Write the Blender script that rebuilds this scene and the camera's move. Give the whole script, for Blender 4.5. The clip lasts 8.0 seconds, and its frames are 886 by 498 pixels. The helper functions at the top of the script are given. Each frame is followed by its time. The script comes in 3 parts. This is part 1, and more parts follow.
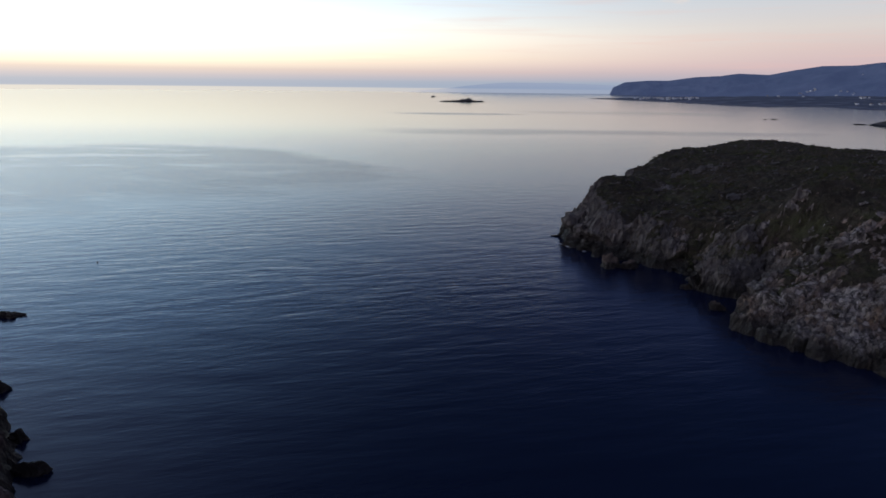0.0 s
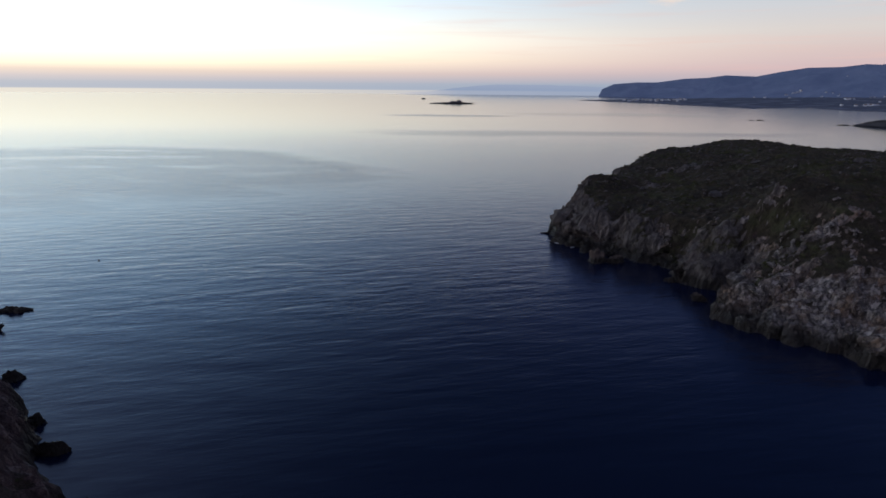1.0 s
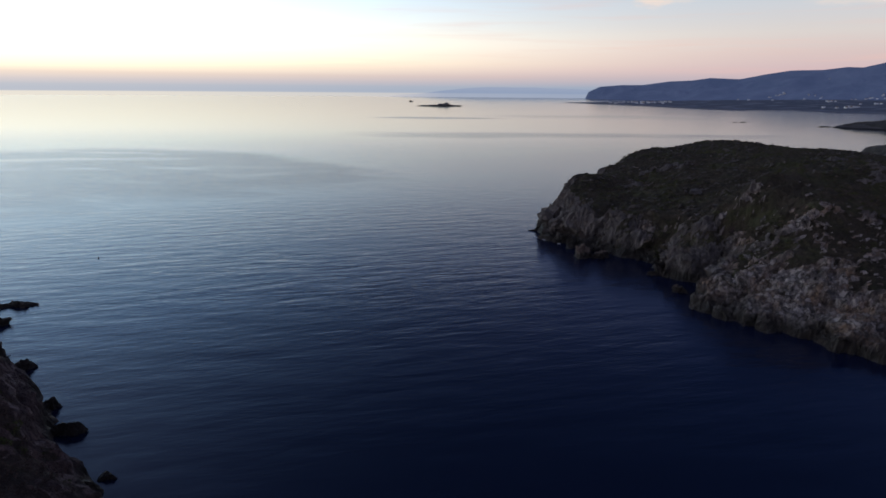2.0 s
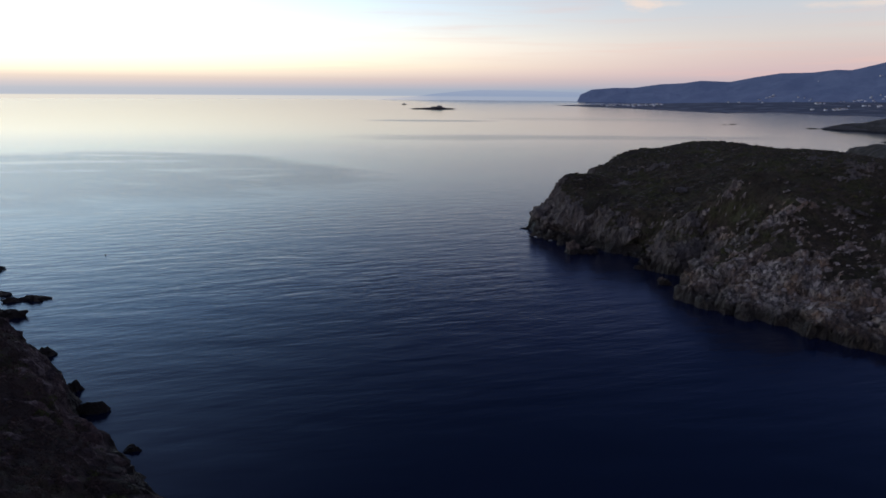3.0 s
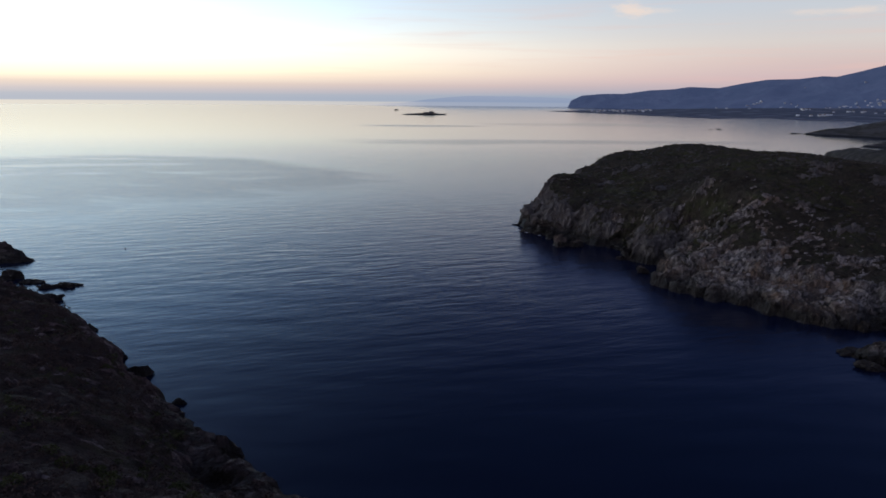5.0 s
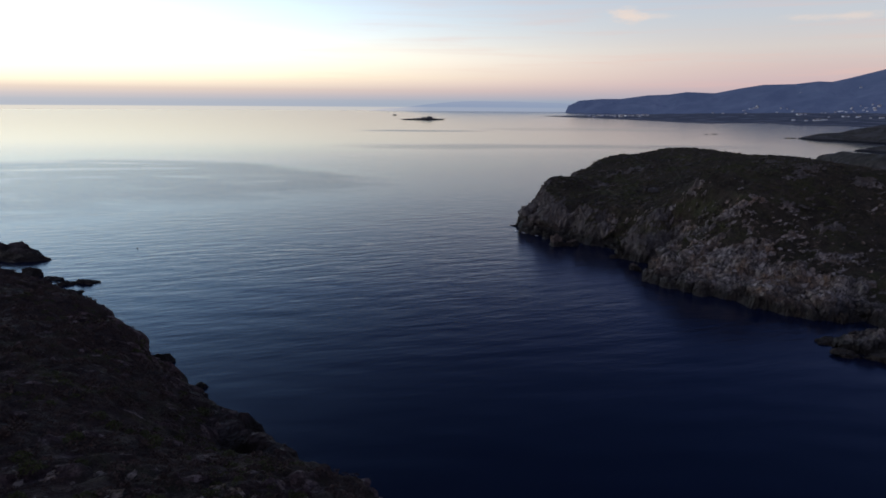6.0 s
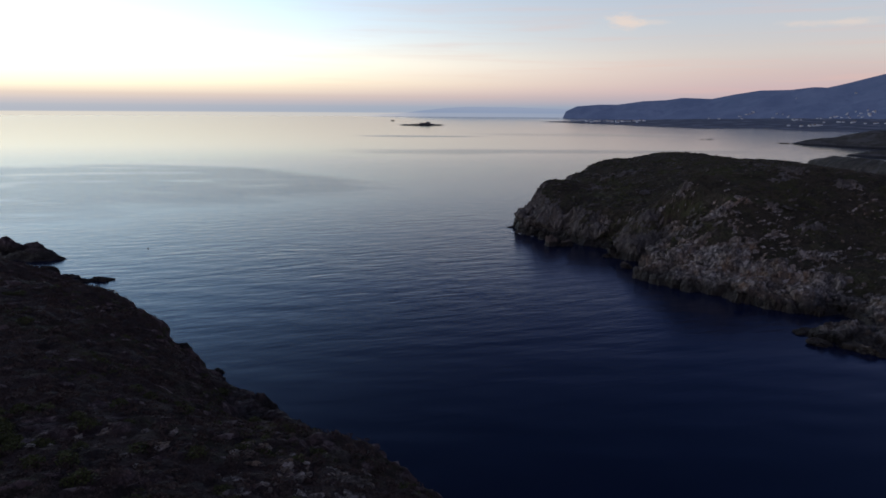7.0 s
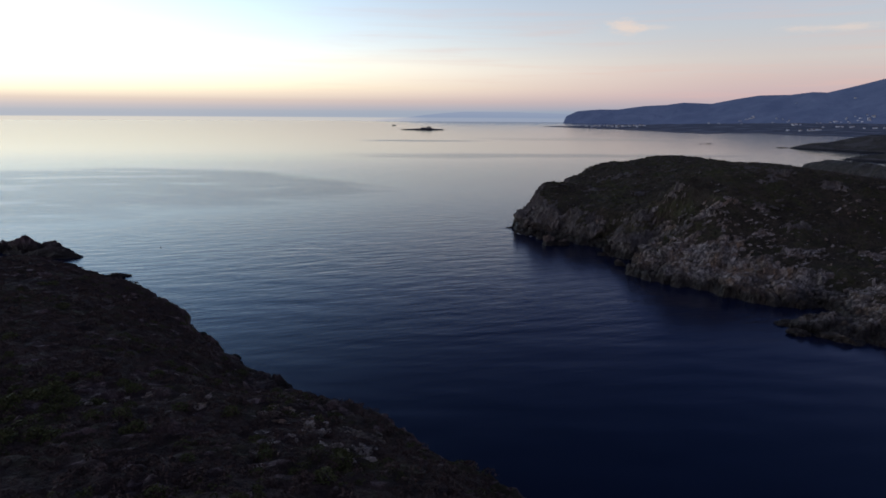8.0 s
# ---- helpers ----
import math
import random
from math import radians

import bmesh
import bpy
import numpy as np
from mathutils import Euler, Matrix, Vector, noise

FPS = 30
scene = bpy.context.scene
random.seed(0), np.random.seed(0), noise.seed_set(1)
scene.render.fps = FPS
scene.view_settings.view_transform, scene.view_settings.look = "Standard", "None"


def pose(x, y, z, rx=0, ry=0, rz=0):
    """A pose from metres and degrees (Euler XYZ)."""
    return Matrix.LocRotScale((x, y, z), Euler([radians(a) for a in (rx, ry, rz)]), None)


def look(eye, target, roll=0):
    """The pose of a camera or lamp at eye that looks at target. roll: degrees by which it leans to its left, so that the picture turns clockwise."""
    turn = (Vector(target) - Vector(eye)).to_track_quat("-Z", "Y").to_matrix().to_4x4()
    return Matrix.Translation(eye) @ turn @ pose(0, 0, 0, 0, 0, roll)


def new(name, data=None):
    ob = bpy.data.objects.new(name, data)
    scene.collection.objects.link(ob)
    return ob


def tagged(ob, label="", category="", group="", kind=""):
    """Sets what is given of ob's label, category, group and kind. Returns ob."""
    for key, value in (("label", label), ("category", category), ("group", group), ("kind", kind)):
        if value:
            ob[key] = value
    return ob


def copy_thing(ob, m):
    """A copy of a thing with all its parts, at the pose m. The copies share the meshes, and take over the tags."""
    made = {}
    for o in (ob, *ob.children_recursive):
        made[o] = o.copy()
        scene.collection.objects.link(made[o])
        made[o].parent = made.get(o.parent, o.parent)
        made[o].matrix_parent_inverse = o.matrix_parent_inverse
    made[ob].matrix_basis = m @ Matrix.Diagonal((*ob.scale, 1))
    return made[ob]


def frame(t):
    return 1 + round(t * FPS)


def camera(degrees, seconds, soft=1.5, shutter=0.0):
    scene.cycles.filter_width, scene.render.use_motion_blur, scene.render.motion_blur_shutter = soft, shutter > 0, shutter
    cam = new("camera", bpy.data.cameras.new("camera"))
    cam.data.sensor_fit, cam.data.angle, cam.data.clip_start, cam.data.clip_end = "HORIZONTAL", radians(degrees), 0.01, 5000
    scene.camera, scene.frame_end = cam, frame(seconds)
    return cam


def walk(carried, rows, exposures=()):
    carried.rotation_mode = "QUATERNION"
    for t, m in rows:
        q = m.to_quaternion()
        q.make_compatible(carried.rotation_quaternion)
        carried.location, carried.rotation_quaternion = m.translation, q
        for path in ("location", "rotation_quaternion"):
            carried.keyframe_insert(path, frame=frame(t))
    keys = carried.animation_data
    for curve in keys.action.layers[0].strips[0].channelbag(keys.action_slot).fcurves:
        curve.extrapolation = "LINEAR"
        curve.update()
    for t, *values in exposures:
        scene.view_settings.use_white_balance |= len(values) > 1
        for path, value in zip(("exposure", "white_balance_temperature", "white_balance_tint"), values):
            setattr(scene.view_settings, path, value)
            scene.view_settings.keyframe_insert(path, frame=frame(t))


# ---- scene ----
cam = camera(69.8, 8.0, soft=1.6)
PATH = [
    (0, (1.147, 5.065, 53.294), (1.047, 6.998, 52.793), 0.6),
    (0.5, (1.004, 1.828, 53.263), (0.916, 3.763, 52.763), 0.6),
    (1, (0.791, -1.549, 53.177), (0.72, 0.388, 52.682), 0.5),
    (1.5, (0.381, -4.824, 53.004), (0.33, -2.886, 52.513), 0.5),
    (3, (-0.611, -16.98, 52.758), (-0.624, -15.038, 52.28), 0.4),
    (3.5, (-1.101, -20.922, 52.571), (-1.108, -18.979, 52.097), 0.4),
    (4, (-1.532, -25.531, 52.509), (-1.531, -23.587, 52.04), 0.4),
    (4.5, (-1.9, -29.669, 52.465), (-1.892, -27.724, 51.999), 0.44),
    (6, (-3.359, -43.119, 52.499), (-3.34, -41.169, 52.053), 0.42),
    (6.5, (-3.719, -47.344, 52.498), (-3.697, -45.392, 52.06), 0.4),
    (7, (-3.872, -52.571, 52.447), (-3.847, -50.618, 52.018), 0.4),
    (7.5, (-4.006, -57.158, 52.396), (-3.983, -55.203, 51.974), 0.4),
    (8, (-4.157, -62.422, 52.285), (-4.135, -60.465, 51.87), 0.4),
]
walk(cam, [(t, look(eye, aim, roll)) for t, eye, aim, roll in PATH], [(0, 0.0), (1.5, 0.0), (3.5, -0.01), (6.0, -0.08), (8, -0.14)])


# ---- sky ----
world = bpy.data.worlds.new("dusk_sky")
scene.world = world
world.use_nodes = True
wt = world.node_tree
wt.nodes.clear()


class Net:
    """Short calls for building a node tree."""

    def __init__(self, tree):
        self.t = tree

    def put(self, kind, **settings):
        n = self.t.nodes.new(kind)
        for key, value in settings.items():
            setattr(n, key, value)
        return n

    def wire(self, value, socket):
        if isinstance(value, bpy.types.NodeSocket):
            self.t.links.new(value, socket)
        else:
            socket.default_value = value

    def math(self, op, a, b=0.0, c=0.0, clamp=False):
        n = self.put("ShaderNodeMath", operation=op, use_clamp=clamp)
        for value, socket in zip((a, b, c), n.inputs):
            self.wire(value, socket)
        return n.outputs[0]

    def ramp(self, fac, stops, mode="LINEAR"):
        n = self.put("ShaderNodeValToRGB")
        n.color_ramp.interpolation = mode
        e = n.color_ramp.elements
        while len(e) < len(stops):
            e.new(0.5)
        for k, (at, col) in zip(e, stops):
            k.position = at
            k.color = (*col, 1) if isinstance(col, tuple) else (col, col, col, 1)
        self.wire(fac, n.inputs[0])
        return n.outputs[0]

    def mix(self, fac, a, b, kind="MIX"):
        n = self.put("ShaderNodeMix", data_type="RGBA", blend_type=kind)
        self.wire(fac, n.inputs[0])
        for value, socket in ((a, n.inputs[6]), (b, n.inputs[7])):
            self.wire((*value, 1) if isinstance(value, tuple) else value, socket)
        return n.outputs[2]

    def noise(self, vec, scale, detail=4.0, rough=0.55, warp=0.0):
        n = self.put("ShaderNodeTexNoise")
        self.wire(vec, n.inputs["Vector"])
        for key, value in (("Scale", scale), ("Detail", detail), ("Roughness", rough), ("Distortion", warp)):
            self.wire(value, n.inputs[key])
        return n.outputs["Fac"]

    def place(self, vec, scale=(1, 1, 1), turn=(0, 0, 0)):
        n = self.put("ShaderNodeMapping")
        self.wire(vec, n.inputs["Vector"])
        n.inputs["Scale"].default_value = scale
        n.inputs["Rotation"].default_value = turn
        return n.outputs[0]

    def bump(self, height, distance, strength=1.0, normal=None):
        n = self.put("ShaderNodeBump")
        self.wire(height, n.inputs["Height"])
        self.wire(distance, n.inputs["Distance"])
        self.wire(strength, n.inputs["Strength"])
        if normal is not None:
            self.wire(normal, n.inputs["Normal"])
        return n.outputs[0]


def srgb(r, g, b):
    """Linear colour from 0-255 display values."""
    return tuple(((v / 255 + 0.055) / 1.055) ** 2.4 if v > 10 else v / 3294 for v in (r, g, b))


def height_at(degrees):
    """Place on the sky's ramps of a height over the horizon."""
    return math.sqrt(math.sin(radians(degrees)))


net = Net(wt)
way = net.put("ShaderNodeTexCoord").outputs["Generated"]
split = net.put("ShaderNodeSeparateXYZ")
net.wire(way, split.inputs[0])
sx, sy, sz = split.outputs
up = net.math("SQRT", net.math("MAXIMUM", sz, 0.0))
flat = net.math("MAXIMUM", net.math("SQRT", net.math("ADD", net.math("MULTIPLY", sx, sx), net.math("MULTIPLY", sy, sy))), 0.02)
GLOW = radians(-50)  # bearing of the afterglow, from straight ahead
toward = net.math("DIVIDE", net.math("ADD", net.math("MULTIPLY", sx, math.sin(GLOW)), net.math("MULTIPLY", sy, math.cos(GLOW))), flat)
warm = [(0.0, srgb(192, 196, 206)), (height_at(0.2), srgb(196, 198, 206)), (height_at(0.6), srgb(218, 208, 207)), (height_at(1.1), srgb(246, 226, 208)),
        (height_at(2.2), (1.56, 1.4, 0.98)), (height_at(4), (1.74, 1.73, 1.44)), (height_at(6.5), (1.36, 1.7, 1.86)), (height_at(10), (1.06, 1.5, 1.88)),
        (height_at(15), (0.52, 0.98, 1.6)), (height_at(22), (0.27, 0.5, 0.96)), (height_at(32), (0.12, 0.195, 0.46)), (height_at(50), (0.065, 0.085, 0.15)), (1.0, (0.062, 0.08, 0.16))]
cool = [(0.0, srgb(146, 163, 187)), (height_at(0.25), srgb(152, 166, 188)), (height_at(0.8), srgb(184, 175, 187)), (height_at(1.7), srgb(210, 185, 189)),
        (height_at(3), srgb(218, 197, 194)), (height_at(4.5), srgb(219, 211, 207)), (height_at(7), srgb(204, 210, 218)), (height_at(9.5), srgb(195, 206, 222)),
        (height_at(14), (0.145, 0.2, 0.43)), (height_at(20), (0.033, 0.06, 0.185)), (height_at(32), (0.016, 0.034, 0.085)), (height_at(50), (0.035, 0.05, 0.095)), (1.0, (0.062, 0.08, 0.16))]


def halved(stops):
    return [(at, tuple(v / 2 for v in col)) for at, col in stops]


side = net.math("SMOOTH_MIN", net.math("MAXIMUM", net.math("MULTIPLY_ADD", toward, 1.14, -0.12), 0.0), 1.0, 0.15)
spread = net.math("MULTIPLY_ADD", net.math("MAXIMUM", net.math("SUBTRACT", up, 0.25), 0.0), 11.0, 2.0)
side = net.math("POWER", side, spread)  # the glow narrows with height
sky = net.mix(side, net.ramp(up, halved(cool)), net.ramp(up, halved(warm)))
# thin dusk cloud: long pink streaks low over the hills and one small puff
streak = net.noise(net.place(way, (1.6, 1.6, 34)), 2.2, 5, 0.6, 0.3)
low = net.ramp(up, [(0.1, 0.0), (0.2, 1.0), (0.36, 0.7), (0.5, 0.0)])
sky = net.mix(net.math("MULTIPLY", net.math("MULTIPLY", net.ramp(streak, [(0.5, 0.0), (0.72, 1.0)]), low), net.math("MULTIPLY_ADD", side, -0.42, 0.42)), sky, tuple(v / 2 for v in srgb(238, 196, 184)))


def cloud(x, z, wide, thick):
    u = net.math("DIVIDE", net.math("SUBTRACT", sx, x), wide)
    v = net.math("DIVIDE", net.math("SUBTRACT", sz, z), thick)
    q = net.math("SQRT", net.math("ADD", net.math("MULTIPLY", u, u), net.math("MULTIPLY", v, v)))
    q = net.math("ADD", q, net.math("MULTIPLY_ADD", net.noise(net.place(way, (1, 1, 3)), 24.0, 5, 0.65), 1.9, -0.85))
    return net.math("MULTIPLY", net.ramp(q, [(0.2, 1.0), (1.0, 0.0)], "EASE"), net.math("GREATER_THAN", sy, 0.0))


for x, z, wide, thick, amount in ((0.272, 0.125, 0.034, 0.015, 0.6), (0.51, 0.113, 0.08, 0.007, 0.4), (0.31, 0.122, 0.06, 0.006, 0.25)):
    sky = net.mix(net.math("MULTIPLY", cloud(x, z, wide, thick), amount), sky, tuple(v / 2 for v in srgb(255, 228, 208)))
# the farthest sea, painted into the sky out to where it dips below the horizon
dipped = net.math("MULTIPLY_ADD", sz, -650.0, -2.9, clamp=True)
sky = net.mix(dipped, sky, net.mix(side, tuple(v / 2 for v in srgb(158, 166, 186)), tuple(v / 2 for v in srgb(240, 232, 218))))
# the sunken sun's own glow, brightest off to the side
sunk = Vector((math.sin(radians(-82)) * math.cos(radians(6)), math.cos(radians(-82)) * math.cos(radians(6)), math.sin(radians(6))))
lobe = net.math("ADD", net.math("ADD", net.math("MULTIPLY", sx, sunk.x), net.math("MULTIPLY", sy, sunk.y)), net.math("MULTIPLY", sz, sunk.z))
lobe = net.math("MULTIPLY", net.math("POWER", net.math("MAXIMUM", lobe, 0.0), 6.0), net.math("MULTIPLY", sz, 14.0, clamp=True))
sky = net.mix(net.math("MINIMUM", lobe, 1.0), sky, (0.48, 0.45, 0.43), "ADD")
# the sky opposite the glow, softly lit
behind = net.math("MAXIMUM", net.math("MULTIPLY_ADD", sy, -1.0, 0.05), 0.0)
sky = net.mix(net.math("MINIMUM", behind, 1.0), sky, (0.085, 0.08, 0.11), "ADD")
world_shader = net.put("ShaderNodeBackground")
net.wire(sky, world_shader.inputs[0])
world_shader.inputs[1].default_value = 2.0
net.wire(world_shader.outputs[0], net.put("ShaderNodeOutputWorld").inputs[0])


# ---- materials ----
def material(name):
    m = bpy.data.materials.new(name)
    m.use_nodes = True
    m.node_tree.nodes.clear()
    n = Net(m.node_tree)
    p = n.put("ShaderNodeBsdfPrincipled")
    n.wire(p.outputs[0], n.put("ShaderNodeOutputMaterial").inputs[0])
    return m, n, p


def land_material(name, greys, stain, greens, wet_shade_height=2.0, grain=1.0, herb=(0.07, 0.076, 0.03)):
    """Broken rock with lichened blocks and stain, darker patches towards the seaward end, and low scrub where the mesh
    says so (attribute bare: 1 rock, 0 scrub).
    """
    m, n, p = material(name)
    pos = n.put("ShaderNodeNewGeometry").outputs["Position"]
    bare = n.put("ShaderNodeAttribute", attribute_name="bare").outputs["Fac"]
    big = n.noise(pos, 0.11, 5, 0.6)
    mid = n.noise(n.place(pos, (1, 1, 0.45), (0.35, 0.2, 0.5)), 0.75, 6, 0.65, 0.6)
    fine = n.noise(pos, 5.0, 5, 0.7)
    rock = n.ramp(mid, [(0.36, greys[0]), (0.5, greys[1]), (0.64, greys[2])])
    rock = n.mix(n.ramp(big, [(0.42, 0.0), (0.64, 0.75)]), rock, stain)
    rock = n.mix(n.ramp(fine, [(0.34, 0.75), (0.5, 0.0)]), rock, greys[0])
    # blocks between the joints weather to different tones, some dark with lichen
    bent = n.put("ShaderNodeVectorMath", operation="MULTIPLY_ADD")
    n.wire(n.noise(pos, 1.4, 3, 0.6), bent.inputs[0])
    bent.inputs[1].default_value = (1.9, 1.9, 1.9)
    n.wire(n.place(pos, (1, 1, 0.4), (0.3, -0.25, 0.4)), bent.inputs[2])
    blocks = n.put("ShaderNodeTexVoronoi", feature="F1")
    n.wire(bent.outputs[0], blocks.inputs["Vector"])
    blocks.inputs["Scale"].default_value = 0.7
    joints = n.put("ShaderNodeTexVoronoi", feature="DISTANCE_TO_EDGE")
    n.wire(bent.outputs[0], joints.inputs["Vector"])
    joints.inputs["Scale"].default_value = 0.7
    tone = n.put("ShaderNodeSeparateColor")
    n.wire(blocks.outputs["Color"], tone.inputs[0])
    rock = n.mix(n.ramp(tone.outputs[0], [(0.2, 0.5), (0.55, 0.0)]), rock, greys[0])
    rock = n.mix(n.ramp(tone.outputs[1], [(0.72, 0.0), (0.9, 0.55)]), rock, greys[2])
    rock = n.mix(n.ramp(joints.outputs["Distance"], [(0.0, 0.55), (0.1, 0.0)]), rock, greys[0])  # earth in the joints
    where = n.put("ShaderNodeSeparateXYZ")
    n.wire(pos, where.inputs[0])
    # broad dark patches, more of them towards the seaward end
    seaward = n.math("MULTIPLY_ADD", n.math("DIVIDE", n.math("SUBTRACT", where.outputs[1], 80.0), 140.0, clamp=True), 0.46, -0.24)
    broad_dark = n.math("ADD", n.noise(pos, 0.045, 4, 0.55), seaward)
    rock = n.mix(n.ramp(broad_dark, [(0.5, 0.0), (0.62, 0.8)]), rock, tuple(0.72 * a + 0.28 * b for a, b in zip(greys[0], greys[1])))
    leaf = n.ramp(n.noise(pos, 0.28, 5, 0.65), [(0.36, greens[0]), (0.5, greens[1]), (0.64, greens[2])])
    leaf = n.mix(n.ramp(fine, [(0.4, 0.6), (0.6, 0.0)]), leaf, tuple(v * 0.4 for v in greens[0]))
    leaf = n.mix(n.ramp(n.noise(pos, 0.07, 4, 0.6), [(0.46, 0.0), (0.6, 0.5)]), leaf, tuple(v * 0.6 for v in greens[0]))  # darker thickets
    leaf = n.mix(n.ramp(n.noise(pos, 0.09, 5, 0.65, 0.4), [(0.5, 0.0), (0.64, 0.55)]), leaf, n.mix(fine, tuple(v * 0.6 for v in herb), tuple(v * 1.5 for v in herb)))  # greener growth
    edge = n.math("ADD", bare, n.math("MULTIPLY_ADD", n.noise(pos, 1.7, 5, 0.7), 0.7, -0.35))
    col = n.mix(n.ramp(edge, [(0.42, 0.0), (0.58, 1.0)]), leaf, rock)
    zz = n.put("ShaderNodeSeparateXYZ")
    n.wire(pos, zz.inputs[0])
    # tide-wet rock; the band also paints in shade of the cliff-foot hollows
    tide = n.math("SUBTRACT", zz.outputs[2], n.math("MULTIPLY", n.noise(pos, 0.3, 4), 2.6))
    wet_shade = n.ramp(n.math("DIVIDE", tide, wet_shade_height), [(0.25, 1.0), (1.0, 0.0)])
    col = n.mix(n.math("MULTIPLY", wet_shade, 0.88), col, (0.018, 0.016, 0.013))
    n.wire(col, p.inputs["Base Color"])
    n.wire(n.math("MULTIPLY_ADD", wet_shade, -0.35, 0.9), p.inputs["Roughness"])
    p.inputs["Specular IOR Level"].default_value = 0.25
    crack = n.put("ShaderNodeTexVoronoi", feature="DISTANCE_TO_EDGE")
    n.wire(n.place(pos, (1, 1, 0.5), (0.4, 0.3, 0.6)), crack.inputs["Vector"])
    crack.inputs["Scale"].default_value = 0.45
    b = n.bump(mid, 0.7 * grain, 0.8)
    b = n.bump(n.ramp(joints.outputs["Distance"], [(0.0, 0.0), (0.12, 1.0)]), 0.3 * grain, 0.8, b)
    b = n.bump(tone.outputs[2], 0.25 * grain, 0.6, b)
    b = n.bump(n.ramp(crack.outputs["Distance"], [(0.0, 0.0), (0.09, 1.0)]), 0.18 * grain, 0.7, b)
    b = n.bump(fine, 0.3 * grain, 0.8, b)
    n.wire(b, p.inputs["Normal"])
    return m


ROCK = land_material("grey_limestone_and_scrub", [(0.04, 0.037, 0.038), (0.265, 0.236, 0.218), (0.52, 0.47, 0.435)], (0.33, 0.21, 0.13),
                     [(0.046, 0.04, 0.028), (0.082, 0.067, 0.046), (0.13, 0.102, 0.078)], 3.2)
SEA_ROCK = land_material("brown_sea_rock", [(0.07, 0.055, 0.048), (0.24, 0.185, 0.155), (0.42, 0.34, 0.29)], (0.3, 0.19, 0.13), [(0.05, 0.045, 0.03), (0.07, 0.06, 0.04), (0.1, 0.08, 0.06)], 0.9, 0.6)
SCHIST = land_material("dark_schist_and_scrub", [(0.055, 0.039, 0.043), (0.125, 0.092, 0.094), (0.29, 0.235, 0.232)], (0.165, 0.1, 0.092),
                       [(0.044, 0.032, 0.031), (0.084, 0.058, 0.053), (0.115, 0.078, 0.07)], 3.4, 1.0, (0.05, 0.052, 0.02))
# scrub and rock colours paled, with the distance haze mixed in
FAR_LAND = land_material("far_coast_scrub_hazed", [(0.14, 0.135, 0.14), (0.24, 0.228, 0.226), (0.36, 0.335, 0.325)], (0.2, 0.165, 0.14),
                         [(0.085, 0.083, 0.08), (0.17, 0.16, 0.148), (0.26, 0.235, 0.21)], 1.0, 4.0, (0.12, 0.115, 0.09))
FAR_PLAIN = land_material("far_plain_haze_glow", [(0.14, 0.135, 0.14), (0.24, 0.225, 0.22), (0.36, 0.33, 0.31)], (0.24, 0.2, 0.165),
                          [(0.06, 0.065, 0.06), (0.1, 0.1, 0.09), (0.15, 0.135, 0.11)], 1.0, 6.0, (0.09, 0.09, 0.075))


def plain_material(name, a, b, scale, rough=0.85, relief=0.0):
    m, n, p = material(name)
    pos = n.put("ShaderNodeNewGeometry").outputs["Position"]
    f = n.noise(pos, scale, 5, 0.6)
    n.wire(n.ramp(f, [(0.35, a), (0.65, b)]), p.inputs["Base Color"])
    p.inputs["Roughness"].default_value = rough
    p.inputs["Specular IOR Level"].default_value = 0.3
    if relief:
        n.wire(n.bump(f, relief), p.inputs["Normal"])
    return m


# base colours already lean to the blue of the distance haze
MOUNTAIN = plain_material("wooded_mountain_haze_glow", (0.04, 0.057, 0.085), (0.088, 0.105, 0.138), 0.006, 0.95, 20.0)
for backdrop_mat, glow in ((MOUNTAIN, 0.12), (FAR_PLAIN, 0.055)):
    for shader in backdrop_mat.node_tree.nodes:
        if shader.type == "BSDF_PRINCIPLED":  # kilometres of hazy air, painted onto the distance as a blue glow
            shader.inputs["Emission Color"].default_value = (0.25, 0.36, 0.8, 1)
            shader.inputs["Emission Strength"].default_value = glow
# dusk haze over these hills is painted as a steady glow
DISTANCE, n, p = material("distant_hills_haze_glow")
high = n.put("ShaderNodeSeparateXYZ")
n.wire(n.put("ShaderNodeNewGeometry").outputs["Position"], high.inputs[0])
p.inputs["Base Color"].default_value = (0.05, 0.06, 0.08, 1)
painted_far_sea = n.ramp(n.math("MULTIPLY_ADD", high.outputs[0], 1 / 2400, 0.29), [(0.0, srgb(230, 224, 216)), (0.12, srgb(198, 197, 203)), (0.26, srgb(166, 175, 193)), (1.0, srgb(150, 163, 187))])
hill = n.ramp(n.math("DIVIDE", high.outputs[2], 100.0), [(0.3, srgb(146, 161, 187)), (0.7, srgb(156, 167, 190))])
n.wire(n.mix(n.math("MULTIPLY_ADD", high.outputs[2], 0.12, -2.9, clamp=True), painted_far_sea, hill), p.inputs["Emission Color"])  # the last strip of sea is painted onto their foot, glowing too
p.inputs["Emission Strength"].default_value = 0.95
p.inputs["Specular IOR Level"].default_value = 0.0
WHITEWASH = plain_material("whitewash", (0.55, 0.56, 0.59), (0.74, 0.75, 0.78), 0.4)
ROOF_TILE = plain_material("clay_tile", (0.22, 0.18, 0.16), (0.3, 0.25, 0.22), 1.5)
BUOY = plain_material("weathered_buoy", (0.05, 0.03, 0.025), (0.1, 0.05, 0.04), 6.0, 0.6)
FOAM = plain_material("sea_foam", (0.5, 0.52, 0.55), (0.75, 0.76, 0.78), 2.0, 0.7)


